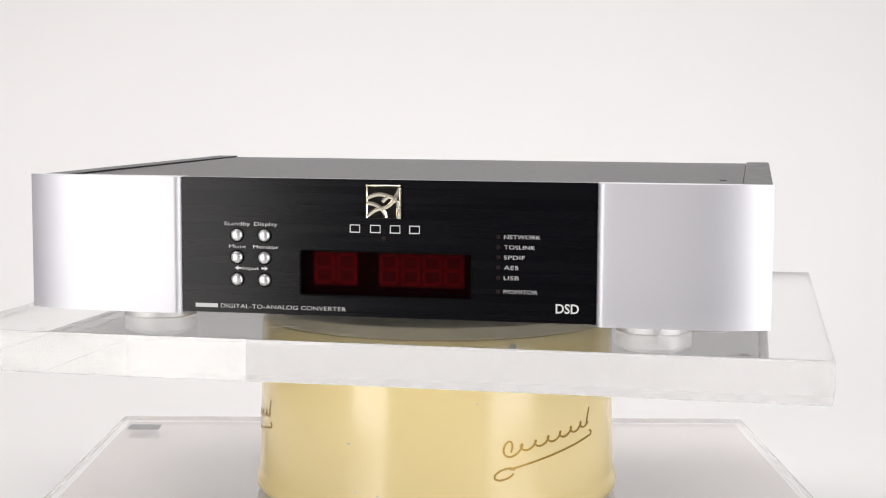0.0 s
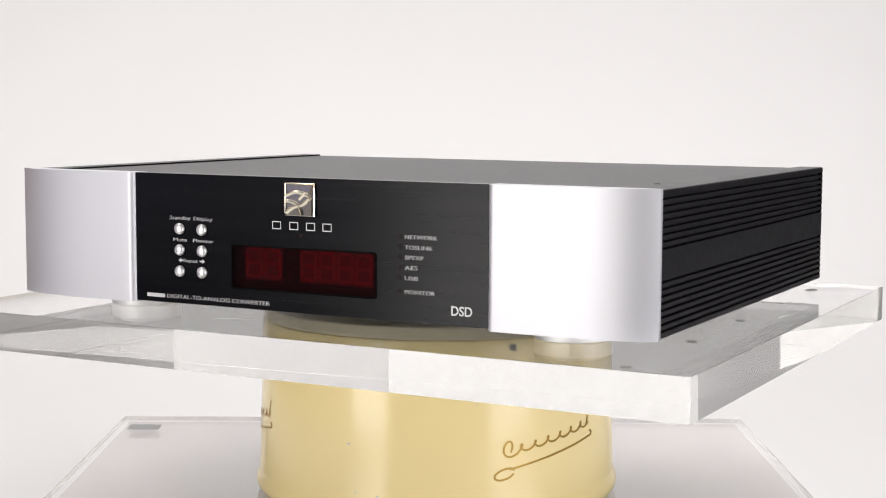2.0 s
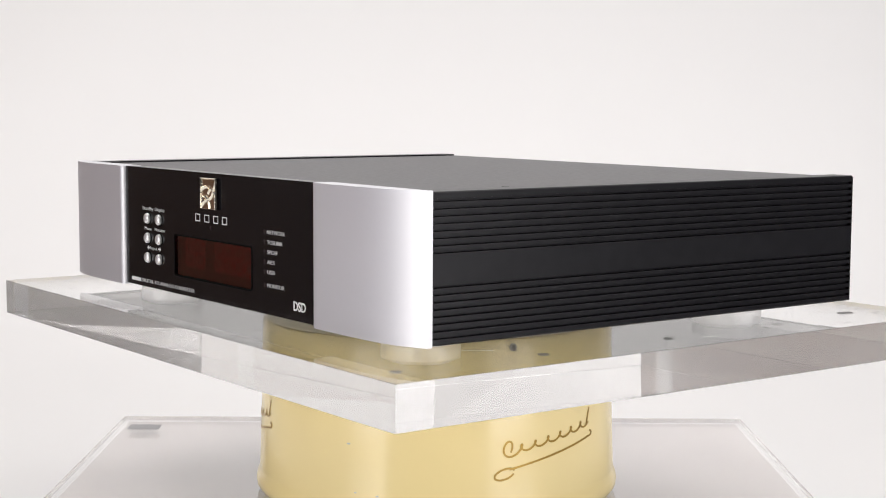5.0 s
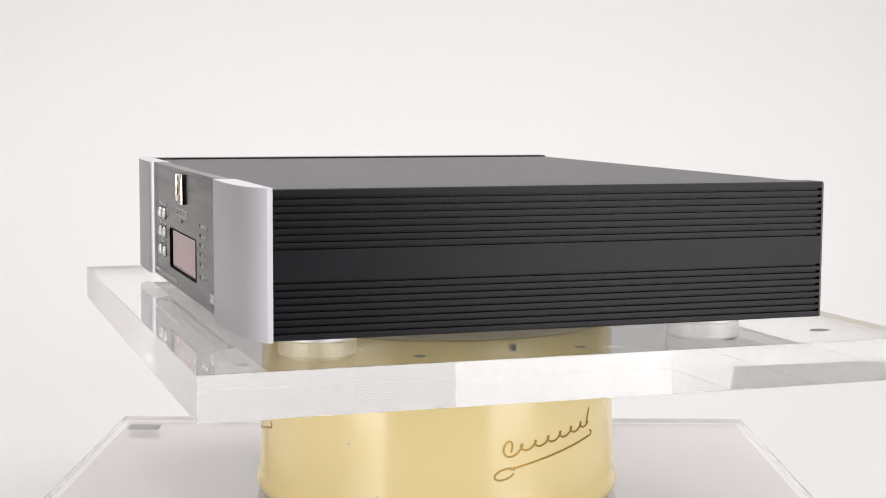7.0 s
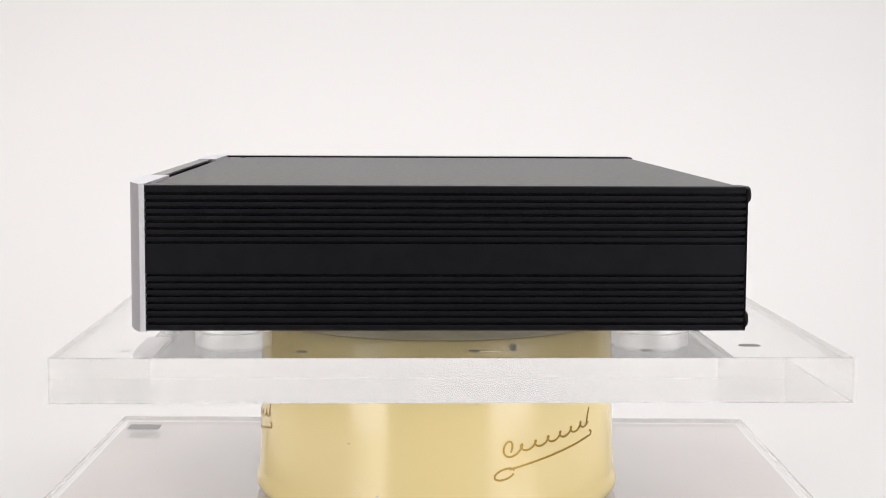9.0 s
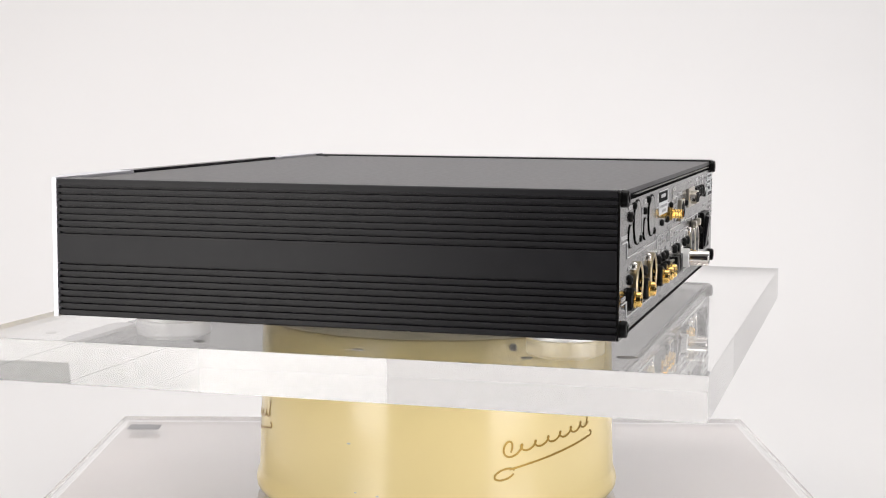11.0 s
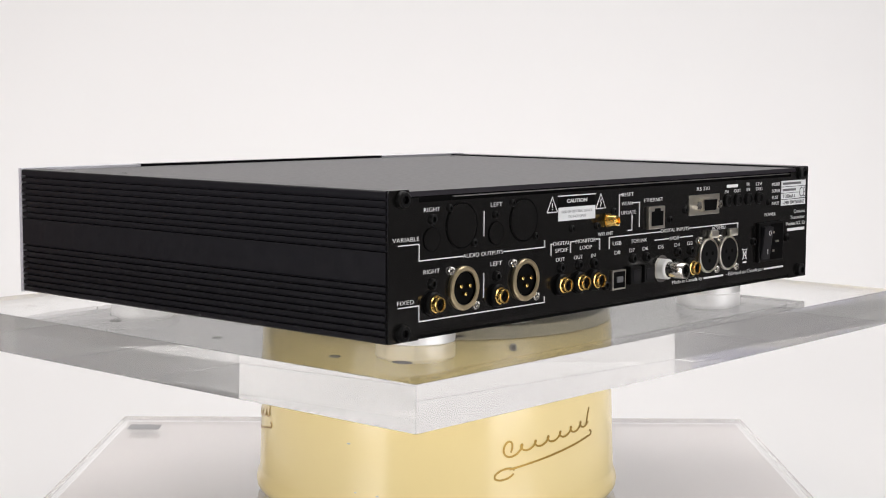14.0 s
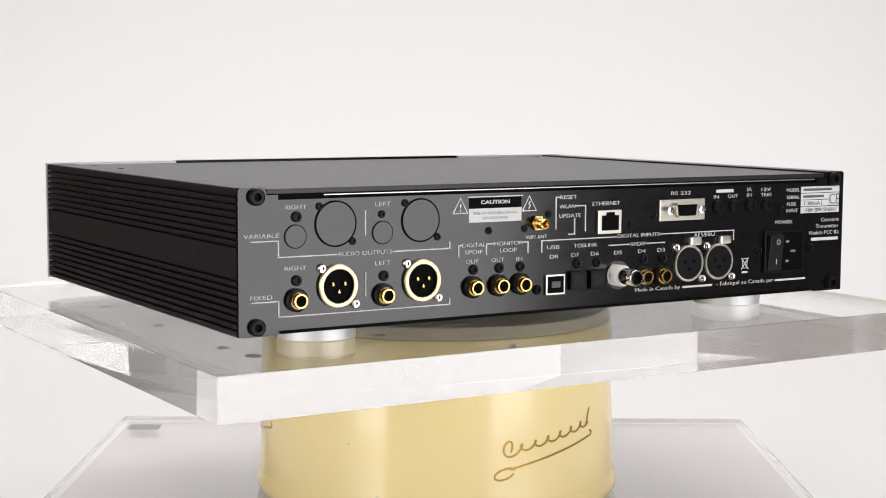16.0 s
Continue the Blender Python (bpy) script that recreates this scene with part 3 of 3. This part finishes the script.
def rear(t):
    # one plate, cut back between its ears along the top and the bottom
    xl, xr, il, ir, hi, lo = CX - HW - 0.0002, CX + HW - 0.0006, -0.1900, 0.1950, TOP - 0.0068, 0.0024
    outline = [(xr, 0.0005), (xr, TOP - 0.0012), (xr - 0.0012, TOP), (ir + 0.0075, TOP), (ir + 0.0065, TOP - 0.0042), (ir, TOP - 0.0042), (ir, hi), (il, hi), (il, TOP - 0.0042), (il - 0.0075, TOP - 0.0042), (il - 0.0085, TOP), (xl + 0.0012, TOP), (xl, TOP - 0.0012),
               (xl, 0.0005), (xl + 0.0005, 0.0), (il, 0.0), (il, lo), (ir, lo), (ir, 0.0), (xr - 0.0005, 0.0)]
    bm = prism(bmesh.new(), outline, BACK - 0.0011, BACK)
    bmesh.ops.transform(bm, matrix=Matrix(((1, 0, 0, 0), (0, 0, 1, 0), (0, 1, 0, 0), (0, 0, 0, 1))), verts=bm.verts)
    bmesh.ops.recalc_face_normals(bm, faces=bm.faces[:])
    panel = part("rear_panel", bm, REAR, t, "black rear panel with white lettering and sockets")
    part("recess", box(bmesh.new(), il - 0.001, ir + 0.001, BACK - 0.0040, BACK - 0.0022, hi - 0.001, TOP - 0.0040), PITCH, t, "dark gap under the cover")
    part("bottom_lip", box(bmesh.new(), il + 0.0008, ir - 0.0008, BACK - 0.0016, BACK + 0.0004, 0.0006, 0.0021, 0.0003), PITCH, t, "black folded edge of the underside")
    for x in (0.2078, -0.2052):
        for z in (0.0733, 0.0050):
            r = 0.0046
            s = part("corner_screw", lathe(bmesh.new(), [(0.0, 0.0006), (r * 0.42, 0.0006), (r * 0.48, 0.0030), (r * 0.80, 0.0031), (r * 0.97, 0.0024), (r, 0.0012), (r, -0.0005)], on_rear(x, z) @ STAND_UP, 24), PLASTIC, t, "black hexagon-socket screw", smooth=True)
            part("hexagon_socket", lathe(bmesh.new(), [(0.0, 0.0012), (r * 0.40, 0.0012), (r * 0.40, 0.0008)], on_rear(x, z) @ STAND_UP, 6), PITCH, s)

    def text(s, x, z, w, h=0.0022, mat=INK):
        lettering(s, mat, panel, on_rear(x, z), w, h)

    def stroke(*pts):
        bm = bmesh.new()
        for (ax, az), (cx, cz) in zip(pts, pts[1:]):
            box(bm, min(ax, cx) - 0.0003, max(ax, cx) + 0.0003, BACK - 0.0002, BACK + 0.0005, min(az, cz) - 0.0003, max(az, cz) + 0.0003)
        part("printed_line", bm, INK, panel)

    # audio outputs
    for x, z, r in ((0.1852, 0.0518, 0.0064), (0.1614, 0.0577, 0.0125), (0.1328, 0.0518, 0.0064), (0.1088, 0.0577, 0.0122)):
        part("blank_cover", lathe(bmesh.new(), [(0.0, -0.0003), (r * 0.96, -0.0003), (r * 0.96, 0.00015), (r, 0.00015), (r, -0.0004)], on_rear(x, z, 0.0004) @ STAND_UP, 40), PITCH, panel, "blanked round cut-out", smooth=True)
        part("blank_disc", lathe(bmesh.new(), [(0.0, 0.0002), (r * 0.93, 0.0002), (r * 0.95, -0.0002)], on_rear(x, z, 0.0004) @ STAND_UP, 40), REAR, panel, smooth=True)
    for x, z in ((0.1846, 0.0622), (0.1710, 0.0673), (0.1512, 0.0479), (0.1333, 0.0619), (0.1187, 0.0675), (0.0979, 0.0480), (0.1847, 0.0284), (0.1320, 0.0281), (0.0639, 0.0500), (0.0395, 0.0503),
                 (0.0227, 0.0580), (-0.0380, 0.0497), (-0.0552, 0.0545), (0.0741, 0.0283), (0.0566, 0.0284), (0.0420, 0.0284), (0.0302, 0.0142), (0.0018, 0.0282), (-0.0127, 0.0280), (-0.0481, 0.0284), (-0.0626, 0.0283), (-0.1602, 0.0546)):
        screw(panel, x, z, 0.0029 if (z < 0.03 and x > -0.07) or (x > 0.18) else 0.0021, PLASTIC)
    for x in (-0.1408, -0.1857):
        screw(panel, x, 0.0291, 0.0026, PLASTIC)
    for s, x, z, w in (("RIGHT", 0.1850, 0.0673, 0.0125), ("LEFT", 0.1326, 0.0674, 0.0098), ("VARIABLE", 0.2048, 0.0527, 0.0200), ("AUDIO OUTPUTS", 0.1436, 0.0412, 0.0335), ("FIXED", 0.2050, 0.0204, 0.0125),
                       ("RIGHT", 0.1852, 0.0350, 0.0125), ("LEFT", 0.1325, 0.0352, 0.0098), ("CAUTION", 0.0596, 0.0663, 0.0195), ("RESET", 0.0085, 0.0675, 0.0122), ("WLAN", 0.0092, 0.0621, 0.0112), ("UPDATE", 0.0072, 0.0566, 0.0155),
                       ("ETHERNET", -0.0193, 0.0630, 0.0205), ("WIFI ANT", 0.0310, 0.0451, 0.0150), ("DIGITAL", 0.0738, 0.0423, 0.0155), ("SPDIF", 0.0738, 0.0383, 0.0120), ("MONITOR", 0.0505, 0.0423, 0.0195), ("LOOP", 0.0504, 0.0384, 0.0115),
                       ("OUT", 0.0749, 0.0330, 0.0085), ("OUT", 0.0576, 0.0331, 0.0085), ("IN", 0.0429, 0.0330, 0.0040), ("USB", 0.0190, 0.0386, 0.0088), ("D8", 0.0185, 0.0330, 0.0058), ("TOSLINK", -0.0043, 0.0387, 0.0172),
                       ("D7", 0.0031, 0.0333, 0.0055), ("D6", -0.0112, 0.0334, 0.0058), ("SPDIF", -0.0436, 0.0377, 0.0112), ("D5", -0.0285, 0.0332, 0.0058), ("D4", -0.0467, 0.0332, 0.0058), ("D3", -0.0615, 0.0333, 0.0058),
                       ("DIGITAL INPUTS", -0.0441, 0.0430, 0.0320), ("AES/EBU", -0.0957, 0.0412, 0.0165), ("RS 232", -0.0764, 0.0676, 0.0155), ("IN", -0.1048, 0.0644, 0.0040), ("OUT", -0.1185, 0.0645, 0.0085),
                       ("IR", -0.1322, 0.0683, 0.0038), ("IN", -0.1323, 0.0648, 0.0040), ("12V", -0.1463, 0.0680, 0.0078), ("TRIG", -0.1464, 0.0646, 0.0088), ("MODEL", -0.1697, 0.0669, 0.0112), ("SERIAL", -0.1699, 0.0623, 0.0112),
                       ("FUSE", -0.1686, 0.0579, 0.0080), ("INPUT", -0.1692, 0.0537, 0.0098), ("POWER", -0.1622, 0.0465, 0.0145), ("Contains", -0.2033, 0.0469, 0.0158), ("Transmitter", -0.2010, 0.0427, 0.0205)):
        if x > -0.19:
            text(s, x, z, w)
        else:
            lettering(s, INK, panel, on_rear(x + 0.0005, z, 0.0002), w, 0.0024)
    text("Made in Canada by", -0.0594, 0.0093, 0.0350, 0.0030)
    text("- Fabriqu\u00e9 au Canada par", -0.1305, 0.0093, 0.0480, 0.0033)
    # names and numbers: plain bars
    for x, z, w, h in ((-0.1119, 0.0679, 0.0140, 0.0020), (-0.0908, 0.0093, 0.0240, 0.0012), (-0.1690, 0.0092, 0.0265, 0.0012)):
        part("name_bar", box(bmesh.new(), x - w / 2, x + w / 2, BACK - 0.0002, BACK + 0.0002, z - h / 2, z + h / 2), INK, panel, "plain white bar")
    lettering("Module FCC ID:", INK, panel, on_rear(-0.1980, 0.0385, 0.0002), 0.0268, 0.0024)
    for x, z, w in ((-0.1985, 0.0343, 0.0240),):
        part("name_bar", box(bmesh.new(), x - w / 2, x + w / 2, BACK - 0.0002, BACK + 0.0004, z - 0.0010, z + 0.0010), INK, panel, "plain white bar")
    stroke((0.2105, 0.0499), (0.1951, 0.0499), (0.1951, 0.0412), (0.1610, 0.0412))
    stroke((0.1261, 0.0412), (0.0899, 0.0412), (0.0899, 0.0447))
    stroke((0.2105, 0.0180), (0.1951, 0.0180), (0.1951, 0.0097), (0.0897, 0.0097), (0.0897, 0.0128))
    stroke((0.1434, 0.0641), (0.1434, 0.0510))
    stroke((0.1433, 0.0306), (0.1433, 0.0177))
    stroke((0.0152, 0.0677), (0.0174, 0.0677), (0.0174, 0.0492))
    stroke((0.0032, 0.0622), (-0.0039, 0.0622), (-0.0039, 0.0473))
    stroke((0.0039, 0.0547), (0.0039, 0.0457), (0.0080, 0.0457))
    stroke((0.0840, 0.0362), (0.0840, 0.0424), (0.0820, 0.0424))
    stroke((0.0655, 0.0366), (0.0655, 0.0425), (0.0610, 0.0425))
    stroke((0.0405, 0.0425), (0.0369, 0.0425), (0.0369, 0.0363))
    stroke((0.0272, 0.0361), (0.0272, 0.0427), (-0.0271, 0.0427))
    stroke((-0.0608, 0.0430), (-0.1196, 0.0430), (-0.1196, 0.0370))
    stroke((-0.0216, 0.0378), (-0.0368, 0.0378))
    stroke((-0.0502, 0.0378), (-0.0640, 0.0378))
    # warning plate and triangles
    part("warning_plate", box(bmesh.new(), 0.0417, 0.0773, BACK - 0.0002, BACK + 0.0003, 0.0550, 0.0628), STICKER, panel, "small white warning plate")
    stroke((0.0415, 0.0694), (0.0775, 0.0694))
    part("warning_heading", box(bmesh.new(), 0.0417, 0.0773, BACK - 0.0002, BACK + 0.0001, 0.0628, 0.0691), PITCH, panel, "black heading of the warning plate")
    for words, w, z in (("RISK OF ELECTRIC SHOCK", 0.0295, 0.0602), ("DO NOT OPEN", 0.0165, 0.0573)):
        lettering(words, PALE_INK, panel, on_rear(0.0596, z, 0.0003), w, 0.0016)
    for x, mark in ((0.0829, "!"), (0.0361, "N")):
        bm = bmesh.new()
        tri = [(-0.0048, -0.0040), (0.0048, -0.0040), (0.0, 0.0045), (-0.0048, -0.0040), (0.0, -0.0040)]
        ribbon(bm, tri, 0.0004, on_rear(x, 0.0645))
        part("warning_triangle", bm, INK, panel, "white warning triangle outline")
        if mark == "!":
            lettering(mark, INK, panel, on_rear(x, 0.0638), 0.0009, 0.0042)
        else:
            part("flash_mark", ribbon(bmesh.new(), [(0.0006, 0.0022), (-0.0006, 0.0004), (0.0007, 0.0002), (-0.0005, -0.0022)], 0.00035, on_rear(x, 0.0638)), INK, panel)
    # rating label
    for k in range(4):
        z = 0.0668 - 0.0044 * k
        w = 0.0340 if k in (0, 3) else 0.0245
        part("rating_strip", box(bmesh.new(), -0.1767 - w, -0.1767, BACK - 0.0002, BACK + 0.0004, z - 0.0020, z + 0.0020), STICKER, panel, "white strip with printed bars")
        if k < 2:
            part("printed_bar", box(bmesh.new(), -0.1785 - w * 0.75, -0.1785, BACK, BACK + 0.0005, z - 0.0008, z + 0.0008), GREY_INK, panel)
        else:
            words, wide = ("T 200mA L", 0.0175) if k == 2 else ("~240V 20W 50-60HZ", 0.0300)
            lettering(words, GREY_INK, panel, on_rear(-0.1785 - wide / 2, z, 0.0004), wide, 0.0025)
    part("approval_mark", box(bmesh.new(), -0.2105, -0.2015, BACK - 0.0002, BACK + 0.0004, 0.0562, 0.0644), STICKER, panel)
    lettering("CE", GREY_INK, panel, on_rear(-0.2062, 0.0603, 0.0004), 0.0088, 0.0068)
    # waste-bin sign
    bm = bmesh.new()
    for pts in ([(-0.0022, 0.0040), (-0.0014, -0.0020), (0.0014, -0.0020), (0.0022, 0.0040), (-0.0022, 0.0040)], [(-0.0030, 0.0045), (0.0030, -0.0028)], [(0.0030, 0.0045), (-0.0030, -0.0028)]):
        ribbon(bm, pts, 0.0003, on_rear(-0.1298, 0.0205))
    part("waste_sign", bm, INK, panel, "white crossed waste-bin sign")
    part("waste_sign", box(bmesh.new(), -0.1322, -0.1274, BACK - 0.0002, BACK + 0.0002, 0.0153, 0.0164), INK, panel)

    # sockets
    def rca(x, z):
        m = on_rear(x, z) @ STAND_UP
        s = part("phono_socket", lathe(bmesh.new(), [(0.0, 0.0), (0.0063, 0.0), (0.0063, 0.0022), (0.0056, 0.0030), (0.0, 0.0030)], m, 24), PLASTIC, panel, "gold-plated phono socket", smooth=True)
        part("barrel", lathe(bmesh.new(), [(0.0047, 0.0029), (0.0047, 0.0036), (0.0041, 0.0040), (0.0041, 0.0063), (0.0039, 0.0067), (0.0031, 0.0067), (0.0029, 0.0063), (0.0029, 0.0033), (0.0, 0.0033)], m, 28), GOLD, s, "gold-plated barrel", smooth=True)
        part("core", lathe(bmesh.new(), [(0.0, 0.0044), (0.0012, 0.0044), (0.0012, 0.0053), (0.00285, 0.0053), (0.00285, 0.0034)], m, 16), PITCH, s, "black insulator")

    for x, z in ((0.1850, 0.0181), (0.1324, 0.0177), (0.0748, 0.0185), (0.0574, 0.0185), (0.0422, 0.0185), (-0.0470, 0.0178), (-0.0615, 0.0177)):
        rca(x, z)

    for x in (0.1604, 0.1081):
        z = 0.0242
        s = part("balanced_output", lathe(bmesh.new(), [(0.0119, -0.0004), (0.0119, 0.0018), (0.0113, 0.0024), (0.0094, 0.0024), (0.0090, 0.0018), (0.0090, -0.0004)], on_rear(x, z) @ STAND_UP, 48), RING, panel, "three-pin socket with a pale metal ring", smooth=True)
        part("cup", lathe(bmesh.new(), [(0.0089, 0.0018), (0.0089, 0.0003), (0.0, 0.0003)], on_rear(x, z) @ STAND_UP, 32), PITCH, s, "black cup")
        for px, pz in ((-0.0036, 0.0012), (0.0036, 0.0012), (0.0, -0.0030)):
            part("pin", lathe(bmesh.new(), [(0.0010, 0.0003), (0.0010, 0.0026), (0.0, 0.0030)], on_rear(x - px, z + pz) @ STAND_UP, 12), GOLD, s, "gold pin", smooth=True)
        for dx, dz in ((0.0096, 0.0099), (-0.0106, -0.0101)):
            screw(s, x + dx, z + dz, 0.0026, CHROME)
    for x in (-0.0829, -0.1071):
        z = 0.0240
        s = part("balanced_input", lathe(bmesh.new(), [(0.0114, -0.0004), (0.0114, 0.0016), (0.0110, 0.0020), (0.0104, 0.0020), (0.0102, 0.0014), (0.0, 0.0014)], on_rear(x, z) @ STAND_UP, 48), NICKEL, panel, "round three-hole input socket", smooth=True)
        part("insert", lathe(bmesh.new(), [(0.0102, 0.0010), (0.0098, 0.0018), (0.0, 0.0018)], on_rear(x, z) @ STAND_UP, 32), PLASTIC, s, "black plastic insert", smooth=True)
        for px, pz in ((-0.0036, 0.0012), (0.0036, 0.0012), (0.0, -0.0034)):
            part("contact_hole", lathe(bmesh.new(), [(0.0, 0.0019), (0.0013, 0.0019), (0.0013, 0.0017)], on_rear(x + px, z + pz) @ STAND_UP, 12), PITCH, s)
        part("release_tab", box(bmesh.new(), x - 0.0082, x + 0.0010, BACK, BACK + 0.0038, z + 0.0110, z + 0.0162, 0.0016), NICKEL, s, "pressed metal release tab")
        for dx, dz in ((0.0098, 0.0102), (-0.0112, -0.0100)):
            screw(s, x + dx, z + dz, 0.0026, CHROME)
    # network, square and optical sockets
    s = part("network_socket", box(bmesh.new(), -0.0293, -0.0120, BACK - 0.001, BACK + 0.0022, 0.0450, 0.0590, 0.0004), NICKEL, panel, "metal-shelled network socket")
    part("opening", box(bmesh.new(), -0.0272, -0.0145, BACK + 0.0018, BACK + 0.0024, 0.0470, 0.0560), PITCH, s)
    part("opening", box(bmesh.new(), -0.0240, -0.0178, BACK + 0.0018, BACK + 0.0024, 0.0555, 0.0578), PITCH, s)
    s = part("square_socket", box(bmesh.new(), 0.0112, 0.0248, BACK - 0.001, BACK + 0.0016, 0.0107, 0.0226, 0.0003), NICKEL, panel, "square metal data socket")
    part("opening", box(bmesh.new(), 0.0123, 0.0237, BACK + 0.0012, BACK + 0.0018, 0.0118, 0.0216), PITCH, s)
    part("tongue", box(bmesh.new(), 0.0150, 0.0210, BACK + 0.0014, BACK + 0.0024, 0.0150, 0.0186, 0.0003), GREY_INK, s)
    for x in (0.0020, -0.0125):
        s = part("optical_socket", box(bmesh.new(), x - 0.0056, x + 0.0056, BACK, BACK + 0.0030, 0.0127, 0.0236, 0.0005), PLASTIC, panel, "black optical socket")
        part("shutter", box(bmesh.new(), x - 0.0038, x + 0.0038, BACK + 0.0026, BACK + 0.0033, 0.0145, 0.0215, 0.0002), BLACK, s)
    # bayonet coaxial socket
    m = on_rear(-0.0284, 0.0196) @ STAND_UP
    s = part("coaxial_socket", lathe(bmesh.new(), [(0.0, 0.0), (0.0085, 0.0), (0.0085, 0.0012), (0.0, 0.0012)], m, 32), CHROME, panel, "bayonet coaxial socket with a white collar", smooth=True)
    part("collar", lathe(bmesh.new(), [(0.0064, 0.0012), (0.0064, 0.0058), (0.0058, 0.0064), (0.0, 0.0064)], m, 24), WHITE_PLASTIC, s, "white plastic collar")
    part("barrel", lathe(bmesh.new(), [(0.0050, 0.006), (0.0050, 0.0185), (0.0047, 0.0190), (0.0038, 0.0190), (0.0038, 0.010), (0.0, 0.010)], m, 28), CHROME, s, "polished metal barrel", smooth=True)
    part("core", lathe(bmesh.new(), [(0.0, 0.0165), (0.0008, 0.0165), (0.0024, 0.0140), (0.0038, 0.0140)], m, 16), PLASTIC, s)
    for a in (0, 180):
        part("lug", lathe(bmesh.new(), [(0.0010, 0.0045), (0.0010, 0.0062), (0.0, 0.0062)], m @ Matrix.Translation((0, 0, 0.0155)) @ pose(0, 0, 0, 0, 90, a), 10), CHROME, s)
    # aerial socket
    m = on_rear(0.0308, 0.0532) @ STAND_UP
    s = part("aerial_socket", lathe(bmesh.new(), [(0.0, 0.0), (0.0046, 0.0), (0.0046, 0.0022), (0.0, 0.0022)], m, 6), GOLD, panel, "gold threaded aerial socket")
    part("barrel", lathe(bmesh.new(), [(0.0031, 0.002)] + [(0.0031 - 0.00025 * (k % 2), 0.0025 + 0.0005 * k) for k in range(13)] + [(0.0022, 0.0088), (0.0022, 0.005), (0.0, 0.006)], m, 20), GOLD, s, "threaded gold barrel")
    # serial socket
    s = part("serial_socket", box(bmesh.new(), -0.0950, -0.0594, BACK - 0.0005, BACK + 0.0010, 0.0508, 0.0638, 0.0004), NICKEL, panel, "nine-pin serial socket in a metal shell")
    bm = bmesh.new()
    shell = [(-0.0090, 0.0043), (0.0090, 0.0043), (0.0078, -0.0043), (-0.0078, -0.0043)]
    prism(bm, [(CXX, CZZ) for CXX, CZZ in shell], 0.0, 0.0050)
    bmesh.ops.bevel(bm, geom=[e for e in bm.edges if abs(e.verts[0].co.z - e.verts[1].co.z) > 0.001], offset=0.0015, segments=3, affect="EDGES")
    bmesh.ops.transform(bm, matrix=on_rear(-0.0775, 0.0573) @ STAND_UP, verts=bm.verts)
    part("shell", bm, NICKEL, s, smooth=True)
    bm = bmesh.new()
    prism(bm, [(a * 0.86, b * 0.80) for a, b in shell], 0.0048, 0.0053)
    bmesh.ops.transform(bm, matrix=on_rear(-0.0775, 0.0573) @ STAND_UP, verts=bm.verts)
    part("insert", bm, PITCH, s)
    for x in (-0.0650, -0.0900):
        part("jack_nut", lathe(bmesh.new(), [(0.0027, 0.0008), (0.0027, 0.0050), (0.0014, 0.0052), (0.0014, 0.0030), (0.0, 0.0030)], on_rear(x, 0.0573) @ STAND_UP, 6), CHROME, s, "hexagonal nut")
    # small jacks
    for x in (-0.1060, -0.1195, -0.1331, -0.1467):
        s = part("mini_jack", lathe(bmesh.new(), [(0.0040, 0.0), (0.0040, 0.0012), (0.0034, 0.0018), (0.0024, 0.0018), (0.0020, 0.0008), (0.0, 0.0008)], on_rear(x, 0.0584) @ STAND_UP, 24), PLASTIC, panel, "small black jack socket", smooth=True)
    # mains inlet with switch
    s = part("mains_inlet", box(bmesh.new(), -0.1780, -0.1448, BACK, BACK + 0.0022, 0.0144, 0.0414, 0.0006), PLASTIC, panel, "black mains inlet with rocker switch")
    bm = box(bmesh.new(), -0.0056, 0.0056, -0.0030, 0.0, -0.0112, 0.0112, 0.0006)
    bmesh.ops.transform(bm, matrix=on_rear(-0.1523, 0.0279, 0.0016) @ pose(0, 0, 0, 7, 0, 0), verts=bm.verts)
    sw = part("rocker_switch", bm, BLACK, s, "black rocker switch")
    lettering("I", INK, s, on_rear(-0.1523, 0.0218, 0.0046), 0.0006, 0.0034, "switch_mark")
    lettering("O", INK, s, on_rear(-0.1523, 0.0345, 0.0062), 0.0030, 0.0034, "switch_mark")
    part("opening", box(bmesh.new(), -0.1768, -0.1600, BACK + 0.0018, BACK + 0.0024, 0.0156, 0.0402), PITCH, s)
    for dz in (0.0342, 0.0279, 0.0216):
        part("blade", box(bmesh.new(), -0.1702 if dz == 0.0279 else -0.1645, -0.1662 if dz == 0.0279 else -0.1622, BACK + 0.002, BACK + 0.0030, dz - 0.0007, dz + 0.0007), NICKEL, s, "metal contact blade")


lower_slab()
drum()
turning_plate = plate()
box_on_feet = converter()


# ---- what turns ----
def motions():
    rows = [(s, AXIS @ pose(0, 0, 0, 0, 0, a)) for s, a in TURN]
    walk(turning_plate, rows)
    walk(box_on_feet, rows)


motions()
